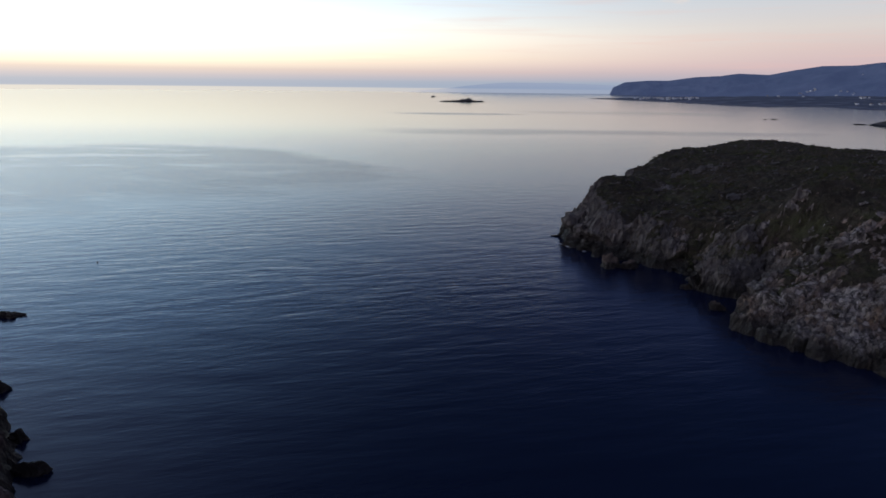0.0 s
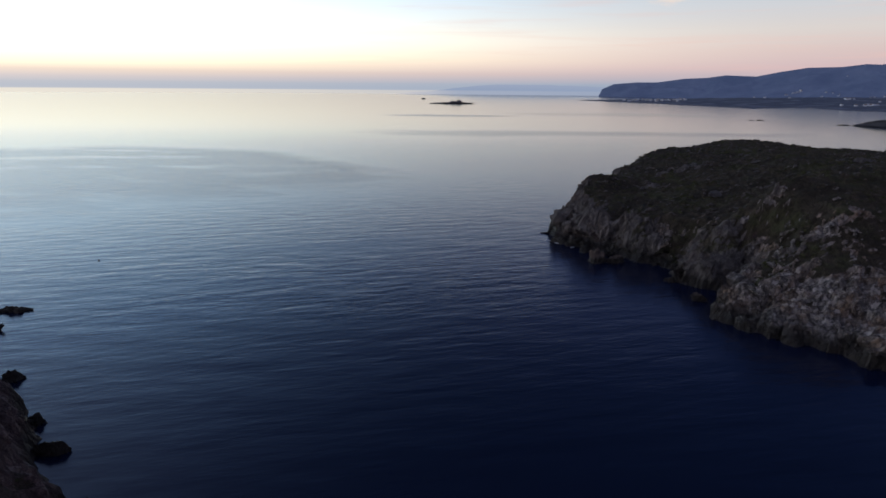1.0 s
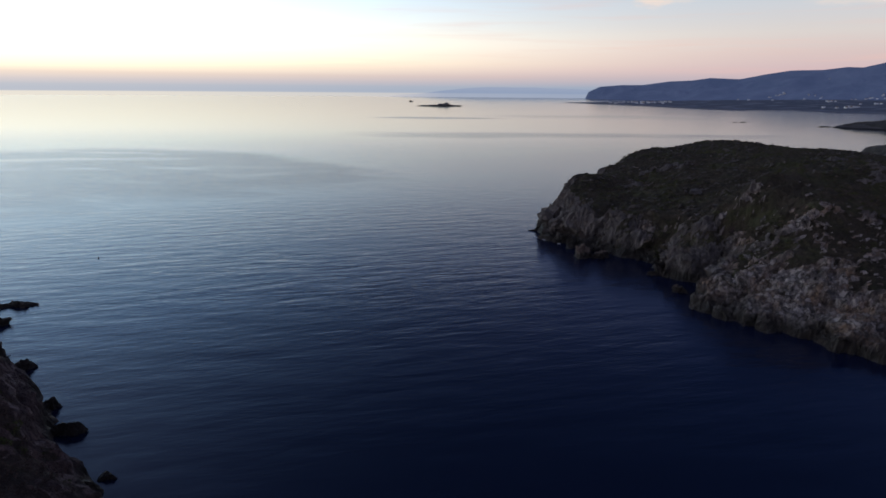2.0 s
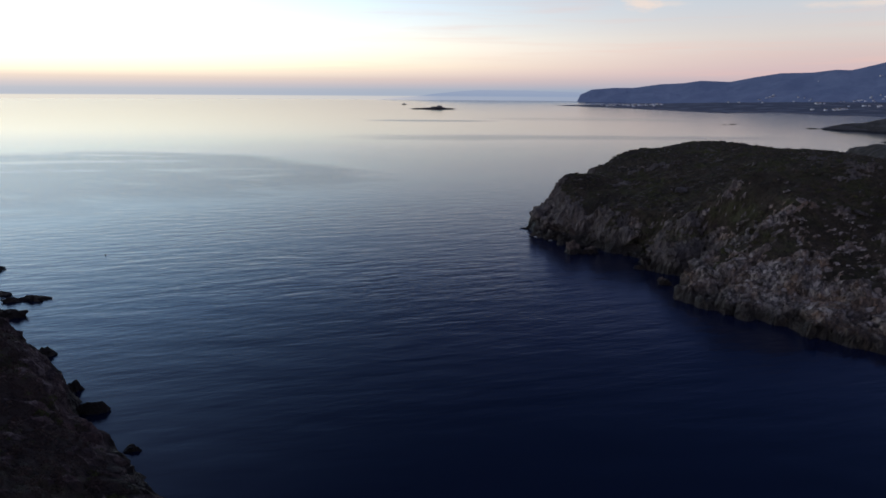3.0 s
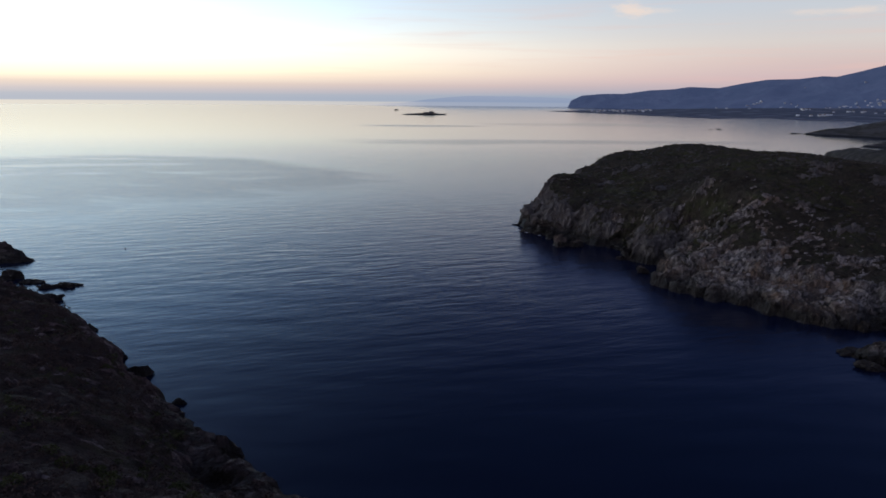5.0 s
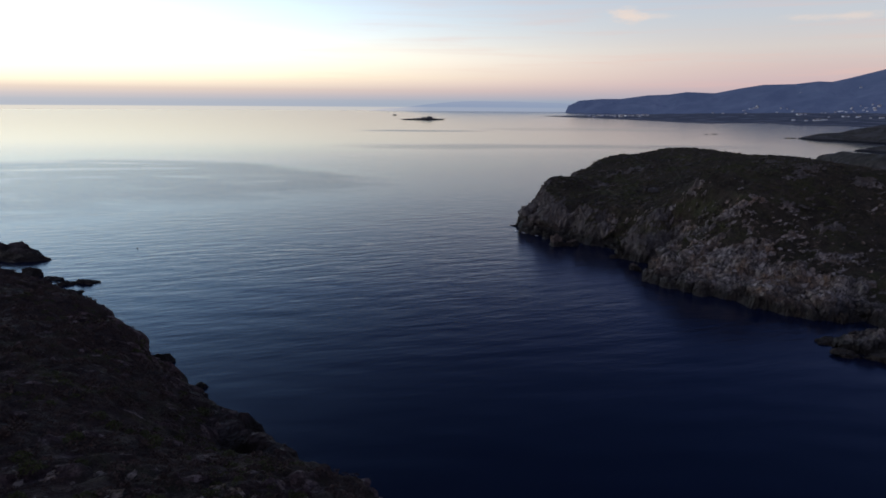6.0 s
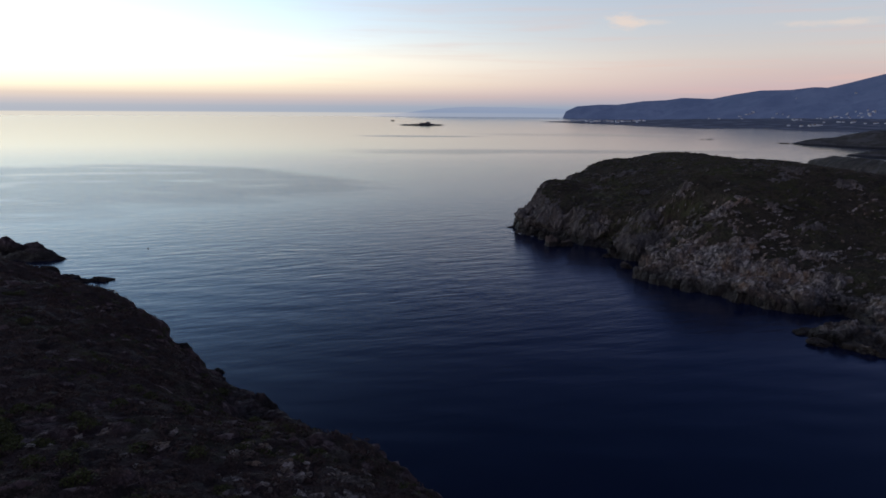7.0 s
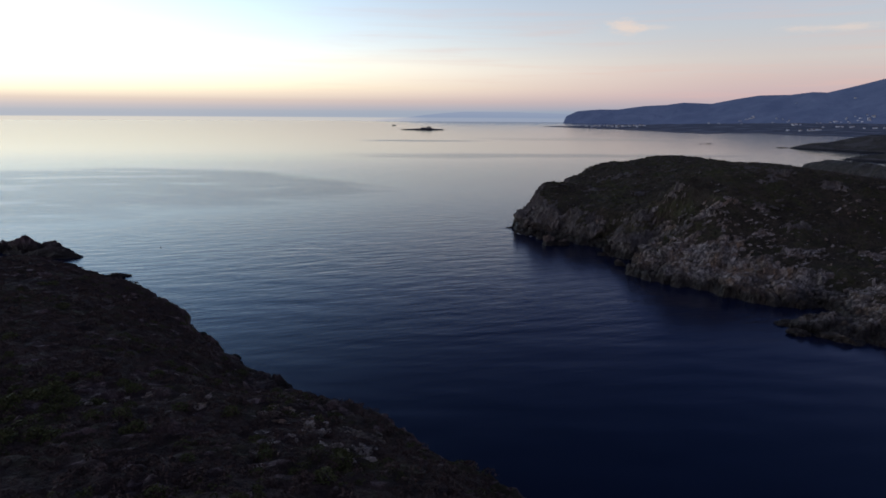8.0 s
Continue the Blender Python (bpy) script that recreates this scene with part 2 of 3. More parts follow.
def leaf_material(name, a, b):
    m, n, p = material(name)
    r = n.put("ShaderNodeNewGeometry").outputs["Random Per Island"]
    n.wire(n.ramp(r, [(0.0, a), (1.0, b)]), p.inputs["Base Color"])
    p.inputs["Roughness"].default_value = 0.75
    p.inputs["Specular IOR Level"].default_value = 0.2
    return m


SCRUB = leaf_material("scrub_leaves", (0.05, 0.044, 0.031), (0.145, 0.115, 0.082))
GREEN_SCRUB = leaf_material("green_scrub_leaves", (0.04, 0.047, 0.017), (0.1, 0.104, 0.04))
DRY_SCRUB = leaf_material("dry_scrub_leaves", (0.04, 0.028, 0.026), (0.125, 0.084, 0.072))

SEA, n, p = material("sea_water")
pos = n.put("ShaderNodeNewGeometry").outputs["Position"]
axes = n.put("ShaderNodeSeparateXYZ")
n.wire(pos, axes.inputs[0])
drift = n.noise(n.place(pos, (0.5, 1, 1)), 0.008, 5, 0.6, 0.6)


def between(a, b, value):
    m = n.put("ShaderNodeMapRange", interpolation_type="SMOOTHSTEP")
    for k, x in enumerate((value, a, b)):
        n.wire(x, m.inputs[k])
    return m.outputs[0]


def wind_patch(x, y, rx, ry):
    """1 inside a ragged oval of wind-ruffled water, 0 outside."""
    u = n.math("DIVIDE", n.math("SUBTRACT", axes.outputs[0], x), rx)
    v = n.math("DIVIDE", n.math("SUBTRACT", axes.outputs[1], y), ry)
    q = n.math("SQRT", n.math("ADD", n.math("MULTIPLY", u, u), n.math("MULTIPLY", v, v)))
    q = n.math("ADD", q, n.math("MULTIPLY_ADD", drift, 2.2, -1.1))
    return between(1.25, 0.35, q)


# one broad patch whose far edge bulges seaward and whose near edge slants across, and thin streaks farther out
across, along = axes.outputs[0], axes.outputs[1]
torn = n.noise(n.place(pos, (0.35, 1, 1), (0, 0, 0.2)), 0.03, 5, 0.65, 0.8)
ragged = n.math("ADD", n.math("MULTIPLY_ADD", drift, 200.0, -100.0), n.math("MULTIPLY_ADD", torn, 130.0, -65.0))
bulge = n.math("MULTIPLY", n.math("DIVIDE", n.math("ADD", across, 290.0), 210.0), n.math("DIVIDE", n.math("ADD", across, 290.0), 210.0))
far_edge = n.math("SUBTRACT", n.math("ADD", n.math("MULTIPLY_ADD", bulge, -110.0, 560.0), n.math("MULTIPLY", ragged, 0.4)), along)
near_edge = n.math("SUBTRACT", along, n.math("ADD", n.math("MULTIPLY_ADD", across, 0.65, 385.0), ragged))
wind = n.math("MULTIPLY", between(-6.0, 22.0, far_edge), between(-25.0, 45.0, near_edge))
wind = n.math("MULTIPLY", wind, between(30.0, -90.0, across))
wind = n.math("MULTIPLY", wind, n.math("SUBTRACT", 1.0, n.math("MULTIPLY", between(0.5, 0.64, torn), 0.75)))  # calm holes in it
wind = n.math("MAXIMUM", wind, n.math("MULTIPLY", wind_patch(330, 1370, 260, 120), 0.7))
wind = n.math("MAXIMUM", wind, n.math("MULTIPLY", wind_patch(-30, 1230, 130, 60), 1.6))
wind = n.math("MAXIMUM", wind, n.math("MULTIPLY", wind_patch(120, 780, 260, 55), 1.0))
open_water = n.math("MULTIPLY", between(40.0, 150.0, axes.outputs[1]), n.math("SUBTRACT", 1.0, n.math("MULTIPLY", between(190.0, 330.0, axes.outputs[1]), 0.55)))
ruffle = n.math("ADD", n.math("MULTIPLY", open_water, 0.55), n.math("MULTIPLY_ADD", wind, 0.35, 0.17))
ruffle = n.math("MULTIPLY", ruffle, n.math("MULTIPLY_ADD", drift, 0.9, 0.5))
ruffle = n.math("MULTIPLY", ruffle, n.math("SUBTRACT", 1.0, n.math("MULTIPLY", between(430.0, 950.0, axes.outputs[1]), 1.0)))
turned = n.place(pos, (1, 1, 1), (0, 0, radians(-17)))  # crests run slantwise across the bay
for cx, cy, rx, ry in ((-140, 285, 80, 22), (-75, 318, 60, 14), (-170, 240, 50, 12)):  # calmer lanes beside the wind
    ruffle = n.math("MULTIPLY", ruffle, n.math("SUBTRACT", 1.0, n.math("MULTIPLY", wind_patch(cx, cy, rx, ry), 0.4)))
slick = n.noise(n.place(turned, (0.22, 1, 1)), 0.022, 4, 0.6, 0.5)  # calm lanes
ruffle = n.math("MULTIPLY", ruffle, n.math("SUBTRACT", 1.0, n.math("MULTIPLY", between(0.5, 0.66, slick), 0.5)))
swell = n.noise(n.place(turned, (0.3, 1, 1)), 0.26, 3, 0.5, 0.25)
chop = n.noise(n.place(turned, (0.4, 1, 1)), 0.85, 4, 0.55, 0.3)
b = n.bump(swell, 0.25, ruffle)
b = n.bump(chop, 0.095, ruffle, b)
n.wire(b, p.inputs["Normal"])
p.inputs["Base Color"].default_value = (0.0042, 0.0086, 0.03, 1)
far_out = between(430.0, 900.0, axes.outputs[1])
n.wire(n.math("SUBTRACT", n.math("MULTIPLY_ADD", wind, 0.05, 0.17), n.math("MULTIPLY", far_out, 0.04)), p.inputs["Roughness"])
p.inputs["IOR"].default_value = 1.33


# ---- shaping ----
rng = np.random.default_rng(7)
PERM = np.concatenate([rng.permutation(256)] * 3)
GRADS = rng.normal(size=(256, 3))
GRADS /= np.linalg.norm(GRADS, axis=1)[:, None]


def gradient_noise(p):
    """Smooth noise, about -0.7 to 0.7, at an array of points."""
    cell = np.floor(p).astype(int)
    f = p - cell
    cell &= 255
    u = f * f * f * (f * (f * 6 - 15) + 10)
    total = 0.0
    for i in (0, 1):
        for j in (0, 1):
            for k in (0, 1):
                g = GRADS[PERM[PERM[PERM[cell[..., 0] + i] + cell[..., 1] + j] + cell[..., 2] + k]]
                d = ((f - (i, j, k)) * g).sum(-1)
                w = (u[..., 0] if i else 1 - u[..., 0]) * (u[..., 1] if j else 1 - u[..., 1]) * (u[..., 2] if k else 1 - u[..., 2])
                total = total + d * w
    return total


def fractal(p, octaves=4, ridged=False):
    total, size = 0.0, 1.0
    for k in range(octaves):
        v = gradient_noise(p * 2.03 ** k + 17.3 * k)
        total = total + size * ((0.5 - np.abs(v) * 2) if ridged else v)
        size *= 0.5
    return total


def facets(p):
    """Breaks space into angular blocks: a random number for each point's block, and its height on the block's tilted face."""
    cell = np.floor(p).astype(int)
    best = np.full(p.shape[:-1], 1e9)
    own, tilt = np.zeros_like(best), np.zeros_like(best)
    for i in (-1, 0, 1):
        for j in (-1, 0, 1):
            for k in (-1, 0, 1):
                c = cell + (i, j, k)
                w = c & 255
                key = PERM[PERM[PERM[w[..., 0]] + w[..., 1]] + w[..., 2]]
                off = p - (c + 0.5 + 0.45 * GRADS[key])
                far = (off * off).sum(-1)
                near = far < best
                best = np.where(near, far, best)
                own = np.where(near, key / 255.0, own)
                tilt = np.where(near, (off * GRADS[(key + 91) & 255]).sum(-1), tilt)
    return own, tilt


def step(a, b, v):
    t = np.clip((v - a) / (b - a), 0, 1)
    return t * t * (3 - 2 * t)


def inland(x, y, outline):
    """Distance from a closed outline, positive inside."""
    best = np.full(x.shape, 1e18)
    inside = np.zeros(x.shape, bool)
    for (ax, ay), (bx, by) in zip(outline, outline[1:] + outline[:1]):
        dx, dy = bx - ax, by - ay
        t = np.clip(((x - ax) * dx + (y - ay) * dy) / (dx * dx + dy * dy), 0, 1)
        best = np.minimum(best, (x - ax - t * dx) ** 2 + (y - ay - t * dy) ** 2)
        if ay != by:
            inside ^= ((ay > y) != (by > y)) & (x < dx * (y - ay) / (dy if dy else 1) + ax)
    return np.where(inside, 1, -1) * np.sqrt(best)


def link_mesh(name, verts, faces, mat, parent=None, smooth=None, bare=None):
    """One mesh object from arrays; faces all have the same count of corners."""
    me = bpy.data.meshes.new(name)
    faces = np.asarray(faces, dtype=np.int32)
    sides = faces.shape[1]
    me.vertices.add(len(verts))
    me.vertices.foreach_set("co", np.asarray(verts, dtype=np.float32).ravel())
    me.loops.add(faces.size)
    me.loops.foreach_set("vertex_index", faces.ravel())
    me.polygons.add(len(faces))
    me.polygons.foreach_set("loop_start", np.arange(len(faces), dtype=np.int32) * sides)
    if smooth is not None:
        me.polygons.foreach_set("use_smooth", np.broadcast_to(smooth, len(faces)).astype(bool))
    if bare is not None:
        me.attributes.new("bare", "FLOAT", "POINT").data.foreach_set("value", np.asarray(bare, dtype=np.float32).ravel())
    me.update(calc_edges=True)
    me.materials.append(mat)
    ob = new(name, me)
    ob.parent = parent
    return ob


def grid_faces(rows, cols, keep=None):
    i = np.arange(rows - 1)[:, None] * cols + np.arange(cols - 1)[None, :]
    f = np.stack([i, i + 1, i + cols + 1, i + cols], -1)
    return f[keep] if keep is not None else f.reshape(-1, 4)


def trim(verts, faces, *extra):
    """Drops the points that no face uses."""
    used = np.zeros(len(verts), bool)
    used[faces.ravel()] = True
    number = np.cumsum(used) - 1
    return (verts[used], number[faces]) + tuple(e[used] for e in extra)


# ---- the plan of the shores ----
EAST_SHORE = [(330, 330), (250, 345), (180, 345), (130, 338), (90, 318), (58, 284), (38, 256), (31.5, 238), (34, 221), (38.5, 213), (43, 202), (54, 190), (62, 184), (57.5, 176),
              (61, 170), (71, 166), (69, 159), (60.5, 153), (60, 143), (65, 136), (71, 128), (77, 120), (82, 114), (88, 108.5), (94, 105), (103, 105), (98, 97), (86, 93),
              (83.5, 86), (91, 80), (101, 75), (120, 62), (140, 40), (140, 0), (110, -28), (70, -36)]
WEST_SHORE = [(46, -27), (25, -10), (15, 2), (6, 15), (-5, 26.5), (-17.5, 36.5), (-27, 46), (-34, 53), (-39, 58), (-46, 67), (-55, 74.3), (-64, 84), (-74, 94.6), (-82.5, 100.5), (-88, 107.2), (-98, 116.8),
              (-111, 121), (-130, 113), (-160, 95), (-200, 60), (-270, 40), (-270, -230), (330, -230)]
SHORE = EAST_SHORE + WEST_SHORE


def land_height(x, y):
    """Height of the bare land over the sea, before its rocks break it up."""
    d = inland(x, y, SHORE)
    p = np.stack([x, y, np.zeros_like(x)], -1)
    east = step(21, 27, x) * step(20, 68, y)
    d = d + ((3.0 + 3.0 * east) * fractal(p / 16, 2) + (1.6 + 0.8 * east) * fractal(p / 5 + 30, 2) - 1.8 * (1 - east)) * step(-7, 3, d)
    # upright blocks of rock stand forward and back along the headland's cliffs
    turned = p @ np.array(((0.8, -0.6, 0.0), (0.6, 0.8, 0.0), (0.0, 0.0, 1.0))) + 1.4 * np.stack([fractal(p / 6 + 51, 2), fractal(p / 6 + 57, 2), np.zeros_like(x)], -1)
    own, tilt = facets(turned / np.array((9.0, 7.0, 1.0)) + (3.3, 8.1, 0.5))
    own2, tilt2 = facets(turned / np.array((3.6, 2.8, 1.0)) + (1.7, 4.2, 0.5))
    d = d + east * (4.6 * (own - 0.5) + 2.4 * tilt + (0.7 + 0.8 * step(165, 190, y)) * (own2 - 0.5) + 0.7 * tilt2 - 0.8) * step(-7, 2, d) * step(24, 8, d)
    up = np.maximum(d, 0)
    # headland: low shelf and scarp on the bay side, a dome behind, cliffs and a crest at its seaward end
    bay_side = 8 + 25 * step(122, 200, y) + 3.0 * np.exp(-((x - 97) / 13) ** 2 - ((y - 163) / 10) ** 2)
    sea_side = 13 + 12.7 * step(0, 72, x - 60 + (y - 210) * 0.45) + 2.8 * step(104, 128, x) + 6 * np.exp(-((x - 50) / 15) ** 2 - ((y - 250) / 15) ** 2)
    sea_side = np.where(y < 170, 40, 40 + (sea_side - 40) * step(165, 200, y))
    dome = np.minimum(bay_side, sea_side) - 4.4 * step(138, 185, x) - 8.0 * step(195, 250, x)
    wide = 29 - 15 * step(180, 218, y)
    # two gullies split the scarp into buttresses
    for ax, ay, bx, by, half, deep in ((57, 183, 75, 195, 5.0, 14.0), (64, 161, 82, 171, 4.6, 15.0), (66, 140, 84, 146, 3.0, 4.0), (44, 204, 60, 222, 3.5, 5.0), (97, 103, 118, 122, 5.0, 2.5)):
        t = np.clip(((x - ax) * (bx - ax) + (y - ay) * (by - ay)) / ((bx - ax) ** 2 + (by - ay) ** 2), -0.2, 1)
        off = np.hypot(x - ax - t * (bx - ax), y - ay - t * (by - ay)) + 2.0 * fractal(p / 7 + 80, 2)
        dome = dome - deep * np.exp(-(off / half) ** 2) * (1 - np.clip(t, 0, 1) ** 2)
    foot = 0.10 + 0.24 * step(185, 160, y)
    scarp = dome * (foot * (1 - np.exp(-up / 1.6)) + (1 - foot) * step(0, 1, up / wide))
    # near slope: a short crag over the water, then a rounded hill
    hill = (4.5 - 3.0 * np.exp(-((x + 45) / 9) ** 2 - ((y - 61) / 9) ** 2)) * (1 - np.exp(-up / 2.2)) + (17.5 + 4 * step(10, -60, y)) * (1 - np.exp(-up / 20))
    hill = hill + (2.8 * np.exp(-((x + 73) / 12) ** 2 - ((y - 81) / 12) ** 2) + 2.6 * np.exp(-((x + 60) / 5) ** 2 - ((y - 67) / 5) ** 2) + 1.3 * np.exp(-((x + 18) / 7) ** 2 - ((y - 20) / 7) ** 2)
                   - 0.9 * np.exp(-((x + 3) / 7) ** 2 - ((y - 11) / 7) ** 2) - 7.0 * np.exp(-((x + 32) / 15) ** 2 - ((y - 42) / 17) ** 2)) * step(0, 6, up)
    scarp = scarp * (1 - 0.5 * step(99, 90, y) * step(112, 100, x))
    h = scarp * east + hill * (1 - east)
    return np.where(d > 0, h, d * 1.1), d


# the headland's ribs of bare rock: centre and half-widths
OUTCROPS = [(88, 179, 2.5, 2), (90.5, 157.5, 7, 3), (75, 178, 5, 2.5), (100, 161, 3, 2), (111, 159.5, 3.5, 2), (140, 231, 6, 4), (130, 186, 5, 3), (119, 177, 3, 2), (94, 141.5, 6.5, 3.5),
            (82, 148.5, 3.5, 2.5), (105, 146, 4, 2.5), (118.5, 149.6, 6, 2.5), (111.5, 134, 8, 4), (101, 122, 8, 4), (84, 141, 4, 3), (94, 130, 5, 3), (125, 180, 4, 2.5), (144.6, 175, 5, 3),
            (135, 132, 6, 3), (87, 254, 9, 4), (70, 240, 4, 3)]


def broken_land(name, x0, x1, y0, y1, cell, mat, east, label):
    """A stretch of the shore land, broken into crags, ledges and gullies."""
    xs, ys = np.arange(x0, x1 + cell, cell), np.arange(y0, y1 + cell, cell)
    x, y = np.meshgrid(xs, ys)
    h, d = land_height(x, y)
    gy, gx = np.gradient(h, cell)
    steep = np.hypot(gx, gy)
    p = np.stack([x, y, h], -1)
    # ledges run slantwise across the slopes
    q = p @ np.array(((0.9, -0.42, 0.0), (0.42, 0.9, 0.0), (0.25, 0.1, 1.0)))
    patch = fractal(q / np.array((15.0, 6.0, 10.0)), 4)
    spot = fractal(q / np.array((4.0, 1.8, 3.0)) + 40, 3)
    fleck = fractal(q / np.array((3.4, 1.1, 2.2)) + 70, 2)
    if east:
        even = steep
        for _ in range(3):  # the lie of the slope, without its steps
            for axis in (0, 1):
                even = (np.roll(even, 3, axis) + even + np.roll(even, -3, axis)) / 3
        mass = 0.95 * step(1.0, 1.5, even + 0.55 * patch + 0.35 * step(195, 215, y)) + 0.95 * step(11.5, 8.0, h + 6 * patch + 5.0 * step(92, 112, x)) * step(185, 165, y)
        mass = mass * (1 - 0.95 * step(-1.5, 1.5, h - 11 - 8 * step(178, 212, y) + 8 * patch + 3 * spot))
        crop = np.zeros_like(h)
        for cx, cy, rx, ry in OUTCROPS:  # ribs of bare rock that stand out of the scrub
            crop = np.maximum(crop, 1.12 - np.hypot((x - cx) / rx, (y - cy) / ry) * 0.75)
        small = 0.95 * step(0.38, 0.56, crop + 0.9 * spot + 0.7 * fleck) + step(0.3, 0.44, fleck + 0.6 * patch) * 0.8 * step(34, 20, h)
    else:
        mass = 0.6 * step(0.8, 1.3, steep) + step(0.2, 0.42, patch) * 0.5 + 0.9 * step(4.5, 1.5, h)
        small = step(0.18, 0.42, spot) * 0.7
    mass = np.clip(mass + step(2.5, 0.5, h), 0, 1)
    bare = np.clip(mass + small, 0, 1)
    nrm = np.stack([-gx, -gy, np.ones_like(h)], -1)
    nrm /= np.linalg.norm(nrm, axis=-1)[..., None]
    crag = fractal(q / np.array((12.0, 7.0, 15.0)) + 9, 5, True)
    block = fractal(q / np.array((2.6, 1.5, 2.2)) + 3, 3, True)
    soft = fractal(p / 2.2 + 60, 3)
    # tilted beds weather into sharp ledges
    bed = (p @ np.array((0.34, -0.3, 0.89))) / (1.9 if east else 1.3) + 1.3 * fractal(p / 6 + 22, 3)
    joint = (p @ np.array((0.62, 0.74, 0.2))) / 3.1 + 1.1 * fractal(p / 5 + 33, 2)
    ledge = (bed - np.floor(bed) - 0.5) * 0.9 + (joint - np.floor(joint) - 0.5) * 0.7
    size = 1.0 if east else 0.85
    own, tilt = facets(q / np.array((7.0, 4.5, 9.0)) / (size + 0.2) + 11)
    own2, tilt2 = facets(q / np.array((2.8, 1.9, 3.4)) / (size + 0.2) + 5)
    rock = size * ((1.5 * (own - 0.5) + 1.3 * tilt) * step(-2, 5, d) + 0.5 * (own2 - 0.5) + 0.55 * tilt2 + 0.9 * (crag - 0.15) + 0.5 * ledge * step(0, 3, d) + 0.6 * (block - 0.1))
    chip = 1.1 * own2 + 0.9 * tilt2 + 0.5 * (block - 0.1)
    push = mass * rock + (bare - mass) * chip * size + (1 - bare) * ((0.7 if east else 0.55) * soft + 0.7 * (crag - 0.15))
    push = push * step(-3, 1.5, d)
    v = p + nrm * push[..., None]
    if east:  # the sea has hollowed the cliff foot
        hollow = step(-0.05, 0.25, fractal(p / 9 + 15, 2)) * step(5.0, 2.0, h) * step(-3, -1, h) * step(250, 236, y) * step(138, 165, y)
        lip = step(3.5, 6.0, h) * step(11, 7, h)
        v[..., :2] += nrm[..., :2] * (1.2 * lip - 3.6 * hollow)[..., None]
    keep = (h[:-1, :-1] > -3.2)
    f = grid_faces(len(ys), len(xs), keep)
    verts, faces, tag = trim(v.reshape(-1, 3), f, bare.ravel())
    ob = link_mesh(name, verts, faces, mat, smooth=(tag[faces].mean(1) < 0.5), bare=tag)
    tagged(ob, label, "ground", kind="structure")
    return dict(x=xs, y=ys, v=v, bare=bare, h=h, d=d, cell=cell)


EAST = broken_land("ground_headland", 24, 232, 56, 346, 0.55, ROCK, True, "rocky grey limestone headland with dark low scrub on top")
WEST = broken_land("ground_near_slope", -170, 64, -118, 130, 0.48, SCHIST, False, "dark schist coastal slope with sparse dry scrub")

# the bay's head, out behind and beside the camera
xs, ys = np.arange(-270, 331, 6.0), np.arange(-230, 340, 6.0)
gx_, gy_ = np.meshgrid(xs, ys)
h_, d_ = land_height(gx_, gy_)
cover = ((gx_ > -166) & (gx_ < 60) & (gy_ > -114)) | ((gx_ > 26) & (gx_ < 226) & (gy_ > 62))
verts, faces, tag = trim(np.stack([gx_, gy_, h_ - 1.2 * cover - 0.4], -1).reshape(-1, 3), grid_faces(len(ys), len(xs), (h_ > -7)[:-1, :-1]), np.full(h_.size, 0.3))
tagged(link_mesh("ground_bay_head", verts, faces, SCHIST, smooth=True, bare=tag), "dark scrub-covered land round the head of the bay", "ground", kind="structure")

# ---- the sea ----
ring = np.concatenate([[0.0], np.geomspace(6, 4880, 190)])
turn = np.linspace(0, 2 * math.pi, 361)[:-1]
r_, a_ = np.meshgrid(ring[1:], turn, indexing="ij")
wx, wy = r_ * np.sin(a_) + 0.0, r_ * np.cos(a_) + 60.0
wz = 0.09 * fractal(np.stack([wx / 22, wy / 8, np.zeros_like(wx)], -1), 2) * step(420, 120, r_)
m_, k_ = r_.shape
i_ = np.arange(m_ - 1)[:, None] * k_ + np.arange(k_)[None, :]
j_ = np.arange(m_ - 1)[:, None] * k_ + (np.arange(k_)[None, :] + 1) % k_
faces = np.stack([i_, i_ + k_, j_ + k_, j_], -1).reshape(-1, 4)
verts = np.stack([wx, wy, wz], -1).reshape(-1, 3)
hub = len(verts)
verts = np.concatenate([verts, [(0, 60, 0)]])
core = np.stack([np.full(k_ // 2, hub), np.arange(0, k_, 2), np.arange(1, k_, 2), (np.arange(2, k_ + 2, 2)) % k_], -1)
tagged(link_mesh("water", verts, np.concatenate([faces, core]), SEA, smooth=True), "dark blue rippled sea reflecting the dusk sky", "sea", kind="structure")


# ---- the far coast ----
def far_land(name, outline, cell, top, wide, rough, mat, label):
    """Low far land inside an outline, rising inland. Returns its height function."""
    xs = np.arange(min(q[0] for q in outline) - cell, max(q[0] for q in outline) + 2 * cell, cell)
    ys = np.arange(min(q[1] for q in outline) - cell, max(q[1] for q in outline) + 2 * cell, cell)

    def rise(x, y):
        d = inland(x, y, outline)
        pp = np.stack([x, y, np.zeros_like(x)], -1)
        d = d + cell * 2.0 * fractal(pp / (cell * 9), 3)
        hh = top * (1 - np.exp(-np.maximum(d, 0) / wide)) + rough * (0.5 + fractal(pp / (cell * 6) + 5, 4)) * step(0, wide, d)
        return np.where(d > 0, hh + 0.4, d * 0.2)

    x, y = np.meshgrid(xs, ys)
    h = rise(x, y)
    bare = np.clip(0.35 + fractal(np.stack([x, y, h], -1) / (cell * 4) + 8, 4) + step(4, 1, h), 0, 1)
    verts, faces, tag = trim(np.stack([x, y, h], -1).reshape(-1, 3), grid_faces(len(ys), len(xs), (h > -cell * 0.3)[:-1, :-1]), bare.ravel())
    tagged(link_mesh(name, verts, faces, mat, smooth=True, bare=tag), label, "far coast", kind="structure")
    return rise


